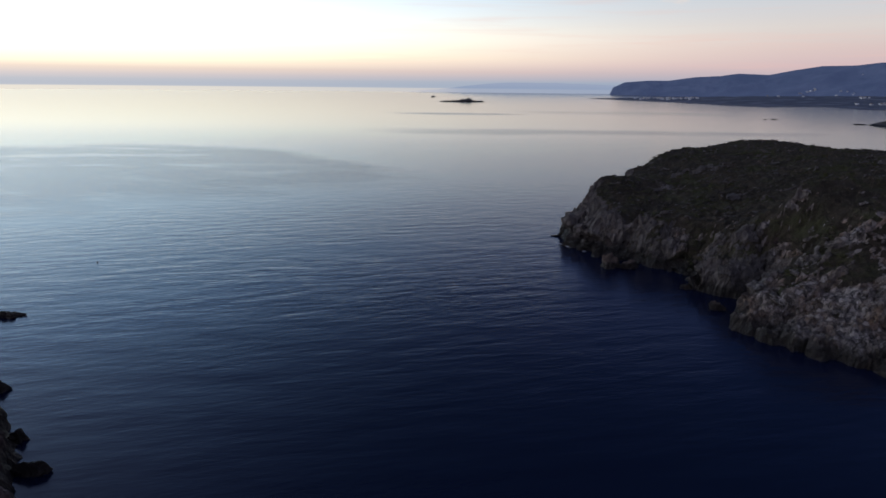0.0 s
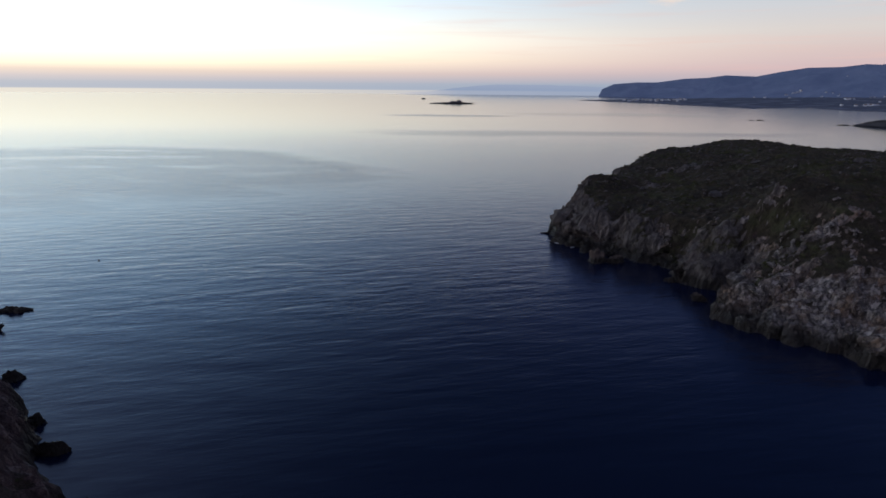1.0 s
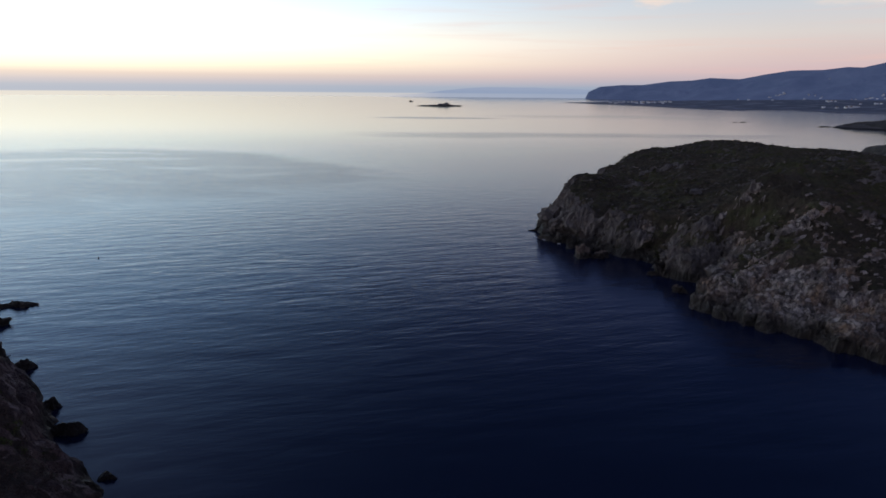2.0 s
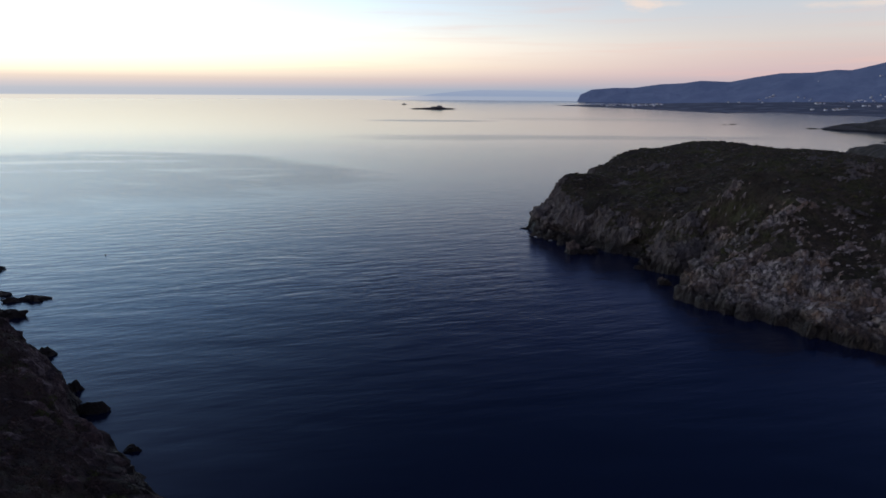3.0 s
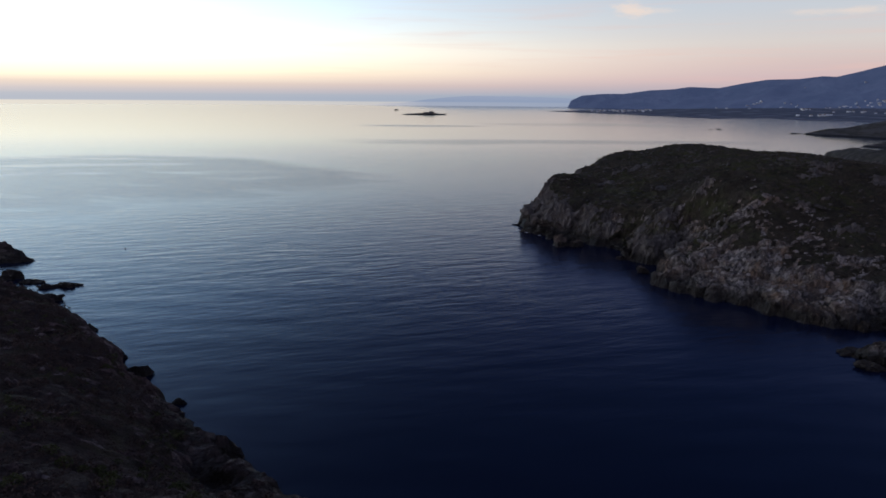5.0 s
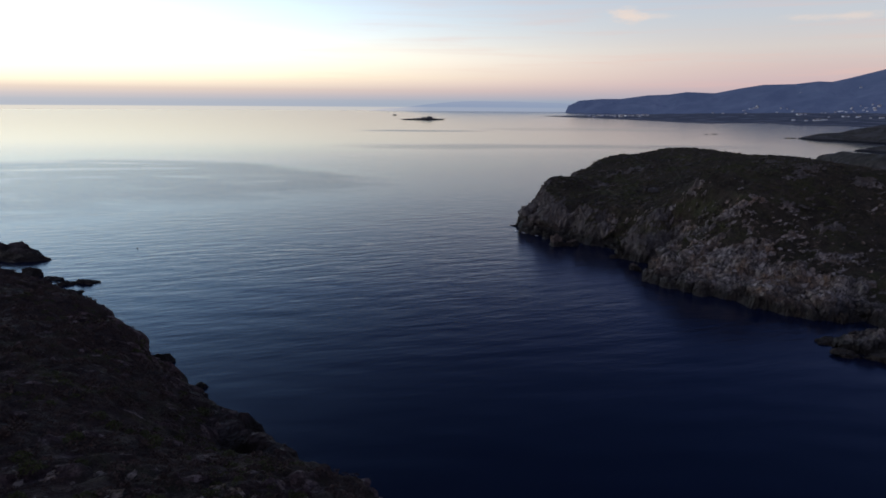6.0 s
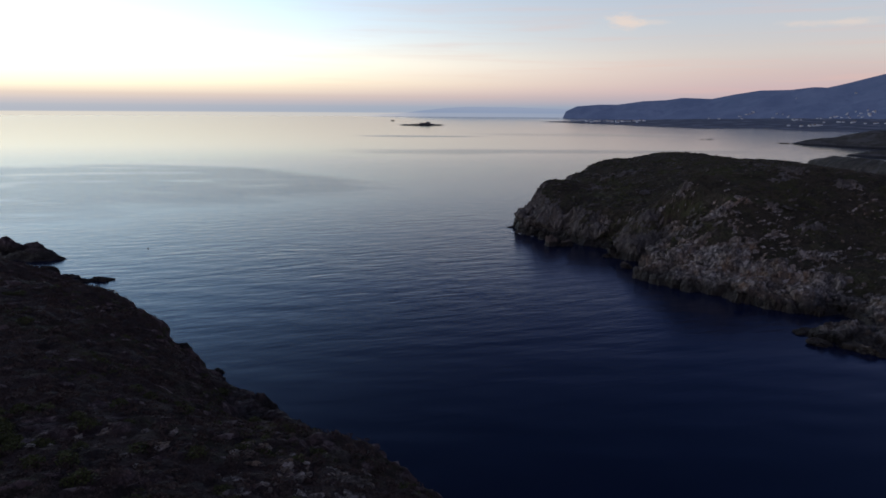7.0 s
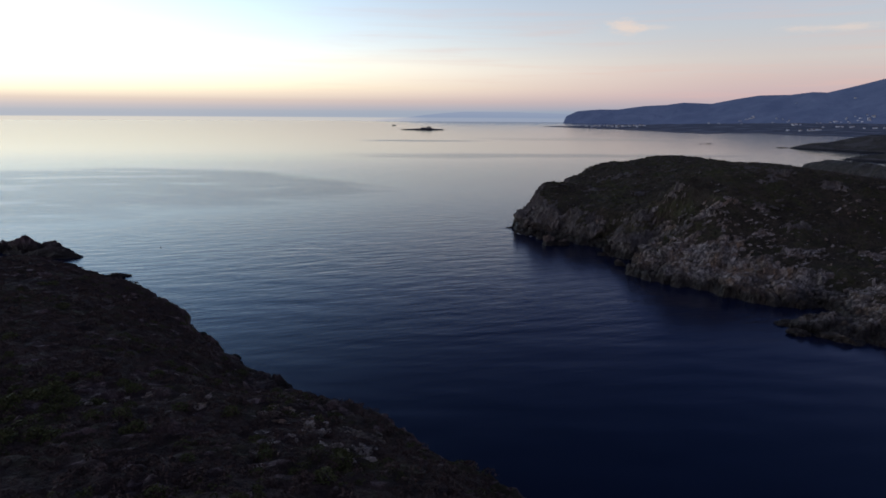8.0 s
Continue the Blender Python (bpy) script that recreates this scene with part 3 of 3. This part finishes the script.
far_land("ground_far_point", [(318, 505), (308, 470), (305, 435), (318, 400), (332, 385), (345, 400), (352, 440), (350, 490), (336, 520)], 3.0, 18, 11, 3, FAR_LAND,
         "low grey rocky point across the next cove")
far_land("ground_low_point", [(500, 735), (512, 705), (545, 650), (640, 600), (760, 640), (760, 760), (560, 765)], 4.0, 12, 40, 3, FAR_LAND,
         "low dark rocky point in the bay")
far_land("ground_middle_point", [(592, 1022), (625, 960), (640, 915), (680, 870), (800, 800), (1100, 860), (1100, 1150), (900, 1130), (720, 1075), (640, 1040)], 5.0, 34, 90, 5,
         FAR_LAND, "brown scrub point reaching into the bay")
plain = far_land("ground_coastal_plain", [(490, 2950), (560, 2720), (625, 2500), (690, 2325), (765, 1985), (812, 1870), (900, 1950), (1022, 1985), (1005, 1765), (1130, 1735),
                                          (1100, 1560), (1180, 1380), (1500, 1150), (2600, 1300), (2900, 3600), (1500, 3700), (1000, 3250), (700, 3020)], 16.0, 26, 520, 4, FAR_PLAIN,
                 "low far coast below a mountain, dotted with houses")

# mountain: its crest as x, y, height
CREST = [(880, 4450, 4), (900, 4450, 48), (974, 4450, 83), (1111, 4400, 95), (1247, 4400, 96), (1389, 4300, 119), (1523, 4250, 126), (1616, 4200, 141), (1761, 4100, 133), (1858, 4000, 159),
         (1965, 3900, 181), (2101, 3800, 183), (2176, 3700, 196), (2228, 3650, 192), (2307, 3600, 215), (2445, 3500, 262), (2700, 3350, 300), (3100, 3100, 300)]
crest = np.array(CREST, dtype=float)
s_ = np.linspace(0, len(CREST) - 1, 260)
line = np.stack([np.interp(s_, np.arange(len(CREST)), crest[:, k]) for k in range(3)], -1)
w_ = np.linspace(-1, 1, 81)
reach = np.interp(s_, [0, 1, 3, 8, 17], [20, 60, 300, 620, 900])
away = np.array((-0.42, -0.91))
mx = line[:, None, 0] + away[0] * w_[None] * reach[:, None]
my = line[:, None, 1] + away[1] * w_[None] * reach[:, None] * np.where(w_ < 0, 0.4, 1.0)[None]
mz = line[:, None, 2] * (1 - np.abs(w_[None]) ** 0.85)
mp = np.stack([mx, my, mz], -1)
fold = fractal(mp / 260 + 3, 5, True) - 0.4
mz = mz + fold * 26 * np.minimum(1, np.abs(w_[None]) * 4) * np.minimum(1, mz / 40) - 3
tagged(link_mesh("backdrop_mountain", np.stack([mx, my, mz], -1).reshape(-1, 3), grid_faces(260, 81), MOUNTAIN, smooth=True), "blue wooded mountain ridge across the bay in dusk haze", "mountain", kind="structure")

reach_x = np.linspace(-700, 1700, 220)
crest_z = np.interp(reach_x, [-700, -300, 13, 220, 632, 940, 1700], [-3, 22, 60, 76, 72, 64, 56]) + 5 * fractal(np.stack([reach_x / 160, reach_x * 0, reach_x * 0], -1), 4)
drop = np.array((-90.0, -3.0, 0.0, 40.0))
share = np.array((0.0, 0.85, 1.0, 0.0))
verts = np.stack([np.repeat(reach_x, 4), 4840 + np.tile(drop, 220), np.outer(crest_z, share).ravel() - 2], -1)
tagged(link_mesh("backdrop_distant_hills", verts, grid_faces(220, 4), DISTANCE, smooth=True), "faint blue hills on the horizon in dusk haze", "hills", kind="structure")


# ---- rocks in the water ----
def rock_mesh(name, seed, mat, sharp=0.5, levels=4, peak=0.0):
    """A unit block of broken rock: about 2 wide and 1 high over its base, with a buried foot."""
    bm = bmesh.new()
    bmesh.ops.create_icosphere(bm, subdivisions=levels, radius=1.0)
    v = np.array([q.co[:] for q in bm.verts])
    f = np.array([[q.index for q in t.verts] for t in bm.faces])
    bm.free()
    local = np.random.default_rng(seed)
    shift = local.uniform(-50, 50, 3)
    # cut by a few planes into a blocky body, then roughen
    for _ in range(9):
        a = local.normal(size=3)
        a /= np.linalg.norm(a)
        over = np.maximum(v @ a - local.uniform(0.55, 0.85), 0)
        v = v - over[:, None] * a * 0.9
    v = v * (1 + sharp * (fractal(v * 1.3 + shift, 4, True)[:, None] - 0.2) + 0.12 * fractal(v * 4 + shift, 3)[:, None])
    v[:, :2] *= 1 - peak * np.clip(v[:, 2:], 0, 1)
    v[:, 2] = np.where(v[:, 2] < 0, v[:, 2] * 0.5, v[:, 2])
    me_ob = link_mesh(name, v, f, mat, smooth=False, bare=np.ones(len(v)))
    return me_ob


def sea_rock(x, y, length, width, height, turn, seed, mat, label, sharp=0.5, sink=0.15, group="", peak=0.0):
    ob = rock_mesh("sea_rock", seed, mat, sharp, 4, peak)
    ob.matrix_basis = Matrix.LocRotScale((x, y, -sink * height), Euler((0, 0, radians(turn))), (length / 2, width / 2, height))
    return tagged(ob, label, "rock", group)


NEAR = "rocks off the near slope"
sea_rock(-60.2, 80.0, 5.0, 2.4, 2.3, 14, 11, SCHIST, "dark leaning boulder against the shore", 0.25, group=NEAR)
sea_rock(-48.0, 68.5, 3.3, 1.7, 1.0, 10, 12, SCHIST, "small dark rounded rock just above the water", 0.3, group=NEAR)
sea_rock(-82.2, 102.9, 3.3, 2.2, 2.0, 40, 13, SCHIST, "dark broken rock beside the shore", 0.5, group=NEAR)
sea_rock(-67.9, 88.2, 2.8, 2.3, 2.3, 15, 14, SCHIST, "dark boulder against the foot of the slope", 0.5, group=NEAR)
sea_rock(-105.0, 125.6, 8.5, 3.2, 2.2, 12, 15, SCHIST, "jagged dark rock lying off the shore", 0.7, group=NEAR)
sea_rock(-110.0, 127.8, 4.0, 2.4, 1.5, -20, 16, SCHIST, "jagged dark rock beside a larger one", 0.7, group=NEAR)
sea_rock(-111.5, 137.4, 6.0, 2.6, 1.1, 20, 17, SCHIST, "low dark reef awash in the sea", 0.9, group=NEAR)
sea_rock(-107.6, 138.6, 4.6, 2.6, 1.1, -15, 26, SCHIST, "low dark reef beside another", 0.9, group=NEAR)
sea_rock(-105.2, 139.6, 4.0, 2.0, 1.0, -8, 18, SCHIST, "small flat reef awash in the sea", 0.6, group=NEAR)
sea_rock(-119.5, 142.0, 7.0, 2.6, 1.0, 6, 19, SCHIST, "thin strip of reef barely above water", 0.6, group=NEAR)
sea_rock(-128.0, 146.0, 6.0, 4.0, 2.6, 30, 20, SCHIST, "dark rock standing off the shore", 0.6, group=NEAR)
sea_rock(-145.5, 167.0, 30.0, 8.0, 3.6, 6, 21, SCHIST, "long dark rock islet tapering to the water", 0.6, 0.1, group=NEAR, peak=0.4)
sea_rock(-159.5, 174.5, 14.0, 8.0, 5.3, -6, 22, SCHIST, "dark peaked rock islet beside a long one", 0.7, 0.1, group=NEAR, peak=0.2)
sea_rock(-150.5, 175.0, 17.0, 8.0, 4.7, 8, 24, SCHIST, "dark humped rock islet beside a peaked one", 0.6, 0.1, group=NEAR, peak=0.2)
sea_rock(-169.0, 176.0, 9.0, 5.0, 3.4, 0, 25, SCHIST, "small dark rock at an islet's end", 0.8, 0.1, group=NEAR)
sea_rock(-34.6, 51.0, 8.0, 6.0, 4.4, 35, 27, SCHIST, "sharp dark pinnacle at the foot of the slope", 0.45, group=NEAR, peak=0.6)
sea_rock(-37.2, 52.4, 4.4, 3.4, 2.2, -10, 29, SCHIST, "dark crag beside a sharp pinnacle", 0.5, group=NEAR, peak=0.6)
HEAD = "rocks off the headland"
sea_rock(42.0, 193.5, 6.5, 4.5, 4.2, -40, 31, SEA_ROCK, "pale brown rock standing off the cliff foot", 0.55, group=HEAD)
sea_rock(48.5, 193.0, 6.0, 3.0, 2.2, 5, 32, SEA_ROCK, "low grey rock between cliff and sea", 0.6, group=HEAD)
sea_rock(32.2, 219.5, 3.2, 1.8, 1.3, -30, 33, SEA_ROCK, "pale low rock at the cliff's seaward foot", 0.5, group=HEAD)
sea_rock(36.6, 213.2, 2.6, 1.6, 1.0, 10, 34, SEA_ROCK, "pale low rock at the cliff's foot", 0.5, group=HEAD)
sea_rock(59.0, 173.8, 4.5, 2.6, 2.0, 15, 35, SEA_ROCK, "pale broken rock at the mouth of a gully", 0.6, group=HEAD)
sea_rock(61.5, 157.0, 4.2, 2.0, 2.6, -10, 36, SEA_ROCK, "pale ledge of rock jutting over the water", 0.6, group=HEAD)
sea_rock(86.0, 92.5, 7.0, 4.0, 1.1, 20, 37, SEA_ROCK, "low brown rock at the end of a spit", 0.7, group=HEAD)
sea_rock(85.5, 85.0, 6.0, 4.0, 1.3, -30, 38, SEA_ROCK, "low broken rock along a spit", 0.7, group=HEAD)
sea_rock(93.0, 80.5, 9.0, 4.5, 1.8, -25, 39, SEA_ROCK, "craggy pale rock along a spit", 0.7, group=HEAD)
BAY = "far rocks in the bay"
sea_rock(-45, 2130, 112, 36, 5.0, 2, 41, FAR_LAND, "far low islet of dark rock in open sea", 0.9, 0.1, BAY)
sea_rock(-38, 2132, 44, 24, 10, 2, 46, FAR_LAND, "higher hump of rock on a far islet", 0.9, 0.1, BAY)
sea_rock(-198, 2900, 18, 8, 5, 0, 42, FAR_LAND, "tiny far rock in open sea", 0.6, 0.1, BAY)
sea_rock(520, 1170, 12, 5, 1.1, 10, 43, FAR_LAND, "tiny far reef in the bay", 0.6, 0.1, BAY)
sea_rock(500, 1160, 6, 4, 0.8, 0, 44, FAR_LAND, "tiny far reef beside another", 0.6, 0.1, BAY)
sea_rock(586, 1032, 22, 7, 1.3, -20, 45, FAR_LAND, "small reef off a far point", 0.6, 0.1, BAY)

# buoy
bm = bmesh.new()
bmesh.ops.create_cone(bm, cap_ends=True, segments=16, radius1=0.55, radius2=0.3, depth=0.9, matrix=Matrix.Translation((0, 0, 0.35)))
bmesh.ops.bevel(bm, geom=bm.edges[:], offset=0.06, segments=2, affect="EDGES")
bmesh.ops.create_cone(bm, cap_ends=True, segments=10, radius1=0.07, radius2=0.05, depth=0.9, matrix=Matrix.Translation((0, 0, 1.2)))
me = bpy.data.meshes.new("buoy")
bm.to_mesh(me)
bm.free()
me.materials.append(BUOY)
tagged(new("buoy", me), "small dark buoy floating in the sea", "buoy").matrix_basis = Matrix.LocRotScale((-113, 184.5, 0), None, (0.45, 0.45, 0.45))


# ---- boulders and scrub on the land ----
def on_land(land, x, y):
    """Ground height, bareness and distance inland at points of a stretch of land."""
    i = np.clip(np.round((y - land["y"][0]) / land["cell"]).astype(int), 0, len(land["y"]) - 1)
    j = np.clip(np.round((x - land["x"][0]) / land["cell"]).astype(int), 0, len(land["x"]) - 1)
    return land["v"][i, j], land["bare"][i, j], land["d"][i, j]


def boulders(land, count, box, mat, seed, label, group, sizes):
    local = np.random.default_rng(seed)
    kinds = [rock_mesh("boulder", seed + k, mat, 0.85, 3) for k in range(7)]
    for k in kinds:
        tagged(k, label, "boulder", group)
    done = 0
    while done < count:
        x, y = local.uniform(box[0], box[1]), local.uniform(box[2], box[3])
        place, bare, d = on_land(land, np.array([x]), np.array([y]))
        if d[0] < 2.5 or local.random() > 0.15 + bare[0]:
            continue
        s = local.uniform(*sizes) * (1.8 if local.random() < 0.12 else 1)
        m = Matrix.LocRotScale(Vector(place[0]) - Vector((0, 0, 0.2 * s)), Euler((local.uniform(-0.3, 0.3), local.uniform(-0.3, 0.3), local.uniform(0, 6.28))),
                               None)
        size = (s * local.uniform(0.8, 1.6), s * local.uniform(0.45, 0.9), s * local.uniform(0.25, 0.5))
        ob = kinds[done] if done < len(kinds) else copy_thing(kinds[local.integers(len(kinds))], m)
        ob.matrix_basis = m @ Matrix.Diagonal((*size, 1))
        done += 1


boulders(EAST, 165, (60, 190, 72, 280), ROCK, 100, "pale grey limestone block half sunk in scrub", "limestone blocks on the headland", (0.7, 1.7))
boulders(WEST, 90, (-110, 8, -60, 110), SCHIST, 200, "dark schist block half sunk in dry scrub", "schist blocks on the near slope", (0.4, 1.0))
boulders(WEST, 80, (-25, -11, -4, 12), ROCK, 250, "pale grey stone lying loose on the slope", "pale stones on the near slope", (0.3, 0.8))
boulders(WEST, 36, (-43, -32, 2, 11), ROCK, 260, "pale grey stone among dry scrub", "pale stones on the near slope", (0.3, 0.7))


def scrub(name, land, count, box, mat, seed, sizes, leaves, label, patch_scale, dense):
    """Low bushes as one body of small leaf sprays."""
    local = np.random.default_rng(seed)
    x, y = local.uniform(box[0], box[1], count * 4), local.uniform(box[2], box[3], count * 4)
    place, bare, d = on_land(land, x, y)
    clump = fractal(np.stack([x / patch_scale, y / patch_scale, np.full_like(x, seed)], -1), 3)
    ok = (bare < 0.5) & (d > 3.5) & (clump > dense)
    place = place[ok][:count]
    size = local.uniform(*sizes, len(place)) * (1 + 0.6 * (local.random(len(place)) < 0.15))
    a, z = local.uniform(0, 2 * math.pi, (len(place), leaves)), local.uniform(-0.1, 1, (len(place), leaves))
    r = np.sqrt(np.clip(1 - z * z, 0, 1)) * local.uniform(0.6, 1.05, z.shape)
    spot = np.stack([r * np.cos(a) * 1.2, r * np.sin(a) * 1.2, z * 0.75 * local.uniform(0.75, 1.1, z.shape)], -1) * size[:, None, None]
    spot = (spot + place[:, None, :]).reshape(-1, 3)
    u = local.normal(size=spot.shape)
    u /= np.linalg.norm(u, axis=1)[:, None]
    w = np.cross(u, local.normal(size=spot.shape))
    w /= np.linalg.norm(w, axis=1)[:, None]
    half = (np.repeat(size, leaves) * local.uniform(0.14, 0.3, len(spot)))[:, None]
    quad = np.stack([spot - u * half, spot + w * half * 0.6, spot + u * half, spot - w * half * 0.6], 1).reshape(-1, 3)
    tagged(link_mesh(name, quad, np.arange(len(quad)).reshape(-1, 4), mat, smooth=False), label, "scrub", kind="stuff")


scrub("low_scrub", EAST, 5200, (45, 215, 100, 330), SCRUB, 301, (0.25, 0.55), 46, "dark low maquis scrub over the headland", 30, -0.4)
scrub("green_scrub", EAST, 2400, (45, 200, 100, 320), GREEN_SCRUB, 302, (0.28, 0.6), 46, "green low bushes in patches on the headland", 18, 0.08)
scrub("dry_scrub", WEST, 7500, (-125, 14, -24, 114), DRY_SCRUB, 303, (0.25, 0.6), 46, "dry brown scrub over the near slope", 25, -0.4)
scrub("green_scrub_patches", WEST, 1700, (-95, 8, -40, 80), GREEN_SCRUB, 306, (0.22, 0.5), 46, "low olive green scrub in patches on the near slope", 15, 0.1)
scrub("dry_scrub_inland", WEST, 2200, (-90, 30, -112, -20), DRY_SCRUB, 305, (0.3, 0.7), 40, "dry brown scrub on the hill behind", 25, -0.4)


def bush(seed, leaves=260):
    """A rounded bush: bent branches from one foot and a loose crown of leaf sprays."""
    local = np.random.default_rng(seed)
    ob = new("bush")
    v, f = [], []
    for _ in range(9):
        a, tilt = local.uniform(0, 2 * math.pi), local.uniform(0.2, 0.9)
        tip = np.array((math.cos(a) * tilt, math.sin(a) * tilt, local.uniform(0.45, 0.8)))
        mid = tip * 0.5 + local.normal(0, 0.06, 3) + (0, 0, 0.1)
        for at, r in ((np.array((0, 0, -0.15)), 0.04), (mid, 0.025), (tip, 0.01)):
            for k in range(3):
                v.append(at + r * np.array((math.cos(k * 2.1), math.sin(k * 2.1), 0)))
        b0 = len(v) - 9
        f += [(b0 + 3 * q + k, b0 + 3 * q + (k + 1) % 3, b0 + 3 * q + 3 + (k + 1) % 3, b0 + 3 * q + 3 + k) for q in (0, 1) for k in range(3)]
    link_mesh("stem", np.array(v), f, BUOY, ob)
    z = local.uniform(-0.05, 1, leaves)
    a = local.uniform(0, 2 * math.pi, leaves)
    r = np.sqrt(1 - np.clip(z, 0, 1) ** 2) * local.uniform(0.5, 1.05, leaves)
    spot = np.stack([r * np.cos(a), r * np.sin(a), z * 0.8], -1)
    spot *= (1 + 0.45 * fractal(spot * 1.7 + seed, 2))[:, None]
    u = local.normal(size=spot.shape)
    u /= np.linalg.norm(u, axis=1)[:, None]
    w = np.cross(u, local.normal(size=spot.shape))
    w /= np.linalg.norm(w, axis=1)[:, None]
    half = local.uniform(0.08, 0.17, leaves)[:, None]
    quad = np.stack([spot - u * half, spot + w * half * 0.6, spot + u * half, spot - w * half * 0.6], 1).reshape(-1, 3)
    link_mesh("foliage", quad, np.arange(len(quad)).reshape(-1, 4), GREEN_SCRUB, ob, smooth=False)
    return tagged(ob, "dull green rounded bush on the dark slope", "bush", "green bushes on the near slope")


local = np.random.default_rng(91)
kinds = [bush(400 + k) for k in range(5)]
done = 0
while done < 170:
    x, y = local.uniform(-85, 6), local.uniform(-50, 70)
    place, bare, d = on_land(WEST, np.array([x]), np.array([y]))
    if done % 3 == 0:  # the densest thicket
        x, y = local.normal(-48, 6), local.normal(3, 5)
        place, bare, d = on_land(WEST, np.array([x]), np.array([y]))
    patchy = 1.0 if done % 3 == 0 else fractal(np.array([[x / 16, y / 16, 5.0]]), 2)[0]
    if bare[0] > 0.5 or d[0] < 5 or patchy < 0.12:
        continue
    size = local.uniform(0.6, 1.35)
    m = Matrix.LocRotScale(Vector(place[0]), Euler((0, 0, local.uniform(0, 6.28))), None)
    ob = kinds[done] if done < len(kinds) else copy_thing(kinds[local.integers(len(kinds))], m)
    ob.matrix_basis = m @ Matrix.Diagonal((size, size, size * local.uniform(0.7, 1.0), 1))
    done += 1


# ---- foam at the foot of the rocks ----
def foam(x, y, length, width, turn, seed):
    local = np.random.default_rng(seed)
    a = np.linspace(0, 2 * math.pi, 25)[:-1]
    r = 1 + 0.9 * fractal(np.stack([np.cos(a) * 1.5, np.sin(a) * 1.5, a * 0 + seed], -1), 3)
    rim = np.stack([np.cos(a) * r * length / 2, np.sin(a) * r * width / 2, np.full(24, 0.02)], -1)
    verts = np.concatenate([rim, rim * (0.7, 0.7, 1) + (0, 0, 0.07), [(0, 0, 0.1)]])
    k = np.arange(24)
    q = (k + 1) % 24
    faces = np.concatenate([np.stack([k, q, q + 24], -1), np.stack([k, q + 24, k + 24], -1), np.stack([k + 24, q + 24, np.full(24, 48)], -1)])
    ob = link_mesh("foam_patch", verts, faces, FOAM, smooth=True)
    ob.matrix_basis = pose(x, y, 0.03, 0, 0, turn)
    tagged(ob, "small white fleck of foam at the waterline", "foam", "foam flecks along the shore")


for k, (x, y, length, width, turn) in enumerate(((31.0, 221.0, 3.4, 0.8, -50), (33.2, 217.5, 2.2, 0.5, -40), (37.5, 211.8, 2.0, 0.5, 20), (-103.0, 121.0, 3.0, 0.5, 40), (-90.0, 108.5, 2.4, 0.4, 45))):
    foam(x, y, length, width, turn, k + 1)


# ---- houses of the far village ----
def house(width, depth, height, roofed):
    ob = new("house")
    w, d, h = width / 2, depth / 2, height
    verts = [(-w, -d, -2), (w, -d, -2), (w, d, -2), (-w, d, -2), (-w, -d, h), (w, -d, h), (w, d, h), (-w, d, h)]
    link_mesh("wall", verts, [(0, 1, 5, 4), (1, 2, 6, 5), (2, 3, 7, 6), (3, 0, 4, 7), (4, 5, 6, 7), (3, 2, 1, 0)], WHITEWASH, ob)
    o, t = 0.4, (2.2 if roofed else 0.5)
    e = 0.0 if roofed else d
    verts = [(-w - o, -d - o, h), (w + o, -d - o, h), (w + o, d + o, h), (-w - o, d + o, h), (-w - o, -e, h + t), (w + o, -e, h + t), (w + o, e + 0.01, h + t), (-w - o, e + 0.01, h + t)]
    link_mesh("roof", verts, [(0, 1, 5, 4), (1, 2, 6, 5), (2, 3, 7, 6), (3, 0, 4, 7), (4, 5, 6, 7), (3, 2, 1, 0)], ROOF_TILE if roofed else WHITEWASH, ob)
    return tagged(ob, "far white house with a clay tile roof" if roofed else "far white flat-roofed house of the village", "house", "houses along the far coast")


local = np.random.default_rng(77)
kinds = [house(8, 7, 3.6, True), house(9, 7, 4.4, False), house(12, 8, 4.2, False), house(6, 6, 3.4, True)]
spare = list(kinds)
# centre, spread and number of each cluster
for cx, cy, spread_x, spread_y, number in ((700, 2680, 35, 60, 14), (765, 2600, 32, 55, 18), (860, 2660, 14, 40, 4), (1220, 2800, 12, 30, 2), (1310, 2720, 10, 20, 1), (1727, 3530, 28, 20, 9),
                                           (1800, 3355, 18, 16, 3), (1838, 3281, 8, 8, 2), (1400, 2420, 28, 45, 6), (1195, 2005, 26, 26, 11), (1967, 3111, 40, 28, 9), (2015, 3045, 60, 36, 10),
                                           (1380, 2130, 36, 40, 6), (1460, 2085, 36, 40, 5), (2058, 3000, 24, 18, 7), (2067, 3655, 5, 5, 1), (2246, 3416, 8, 6, 2)):
    for _ in range(number):
        x, y = local.normal(cx, spread_x), local.normal(cy, spread_y)
        z = float(plain(np.array([x]), np.array([y]))[0])
        near = np.hypot(mx - x, my - y)
        if near.min() < 40:  # the mountain's own foot
            z = max(z, float(mz.flat[near.argmin()]))
        if z < 1.5:
            continue
        m = pose(x, y, z, 0, 0, local.uniform(-40, 40))
        if spare:
            spare.pop().matrix_basis = m
        else:
            copy_thing(kinds[local.integers(len(kinds))], m)
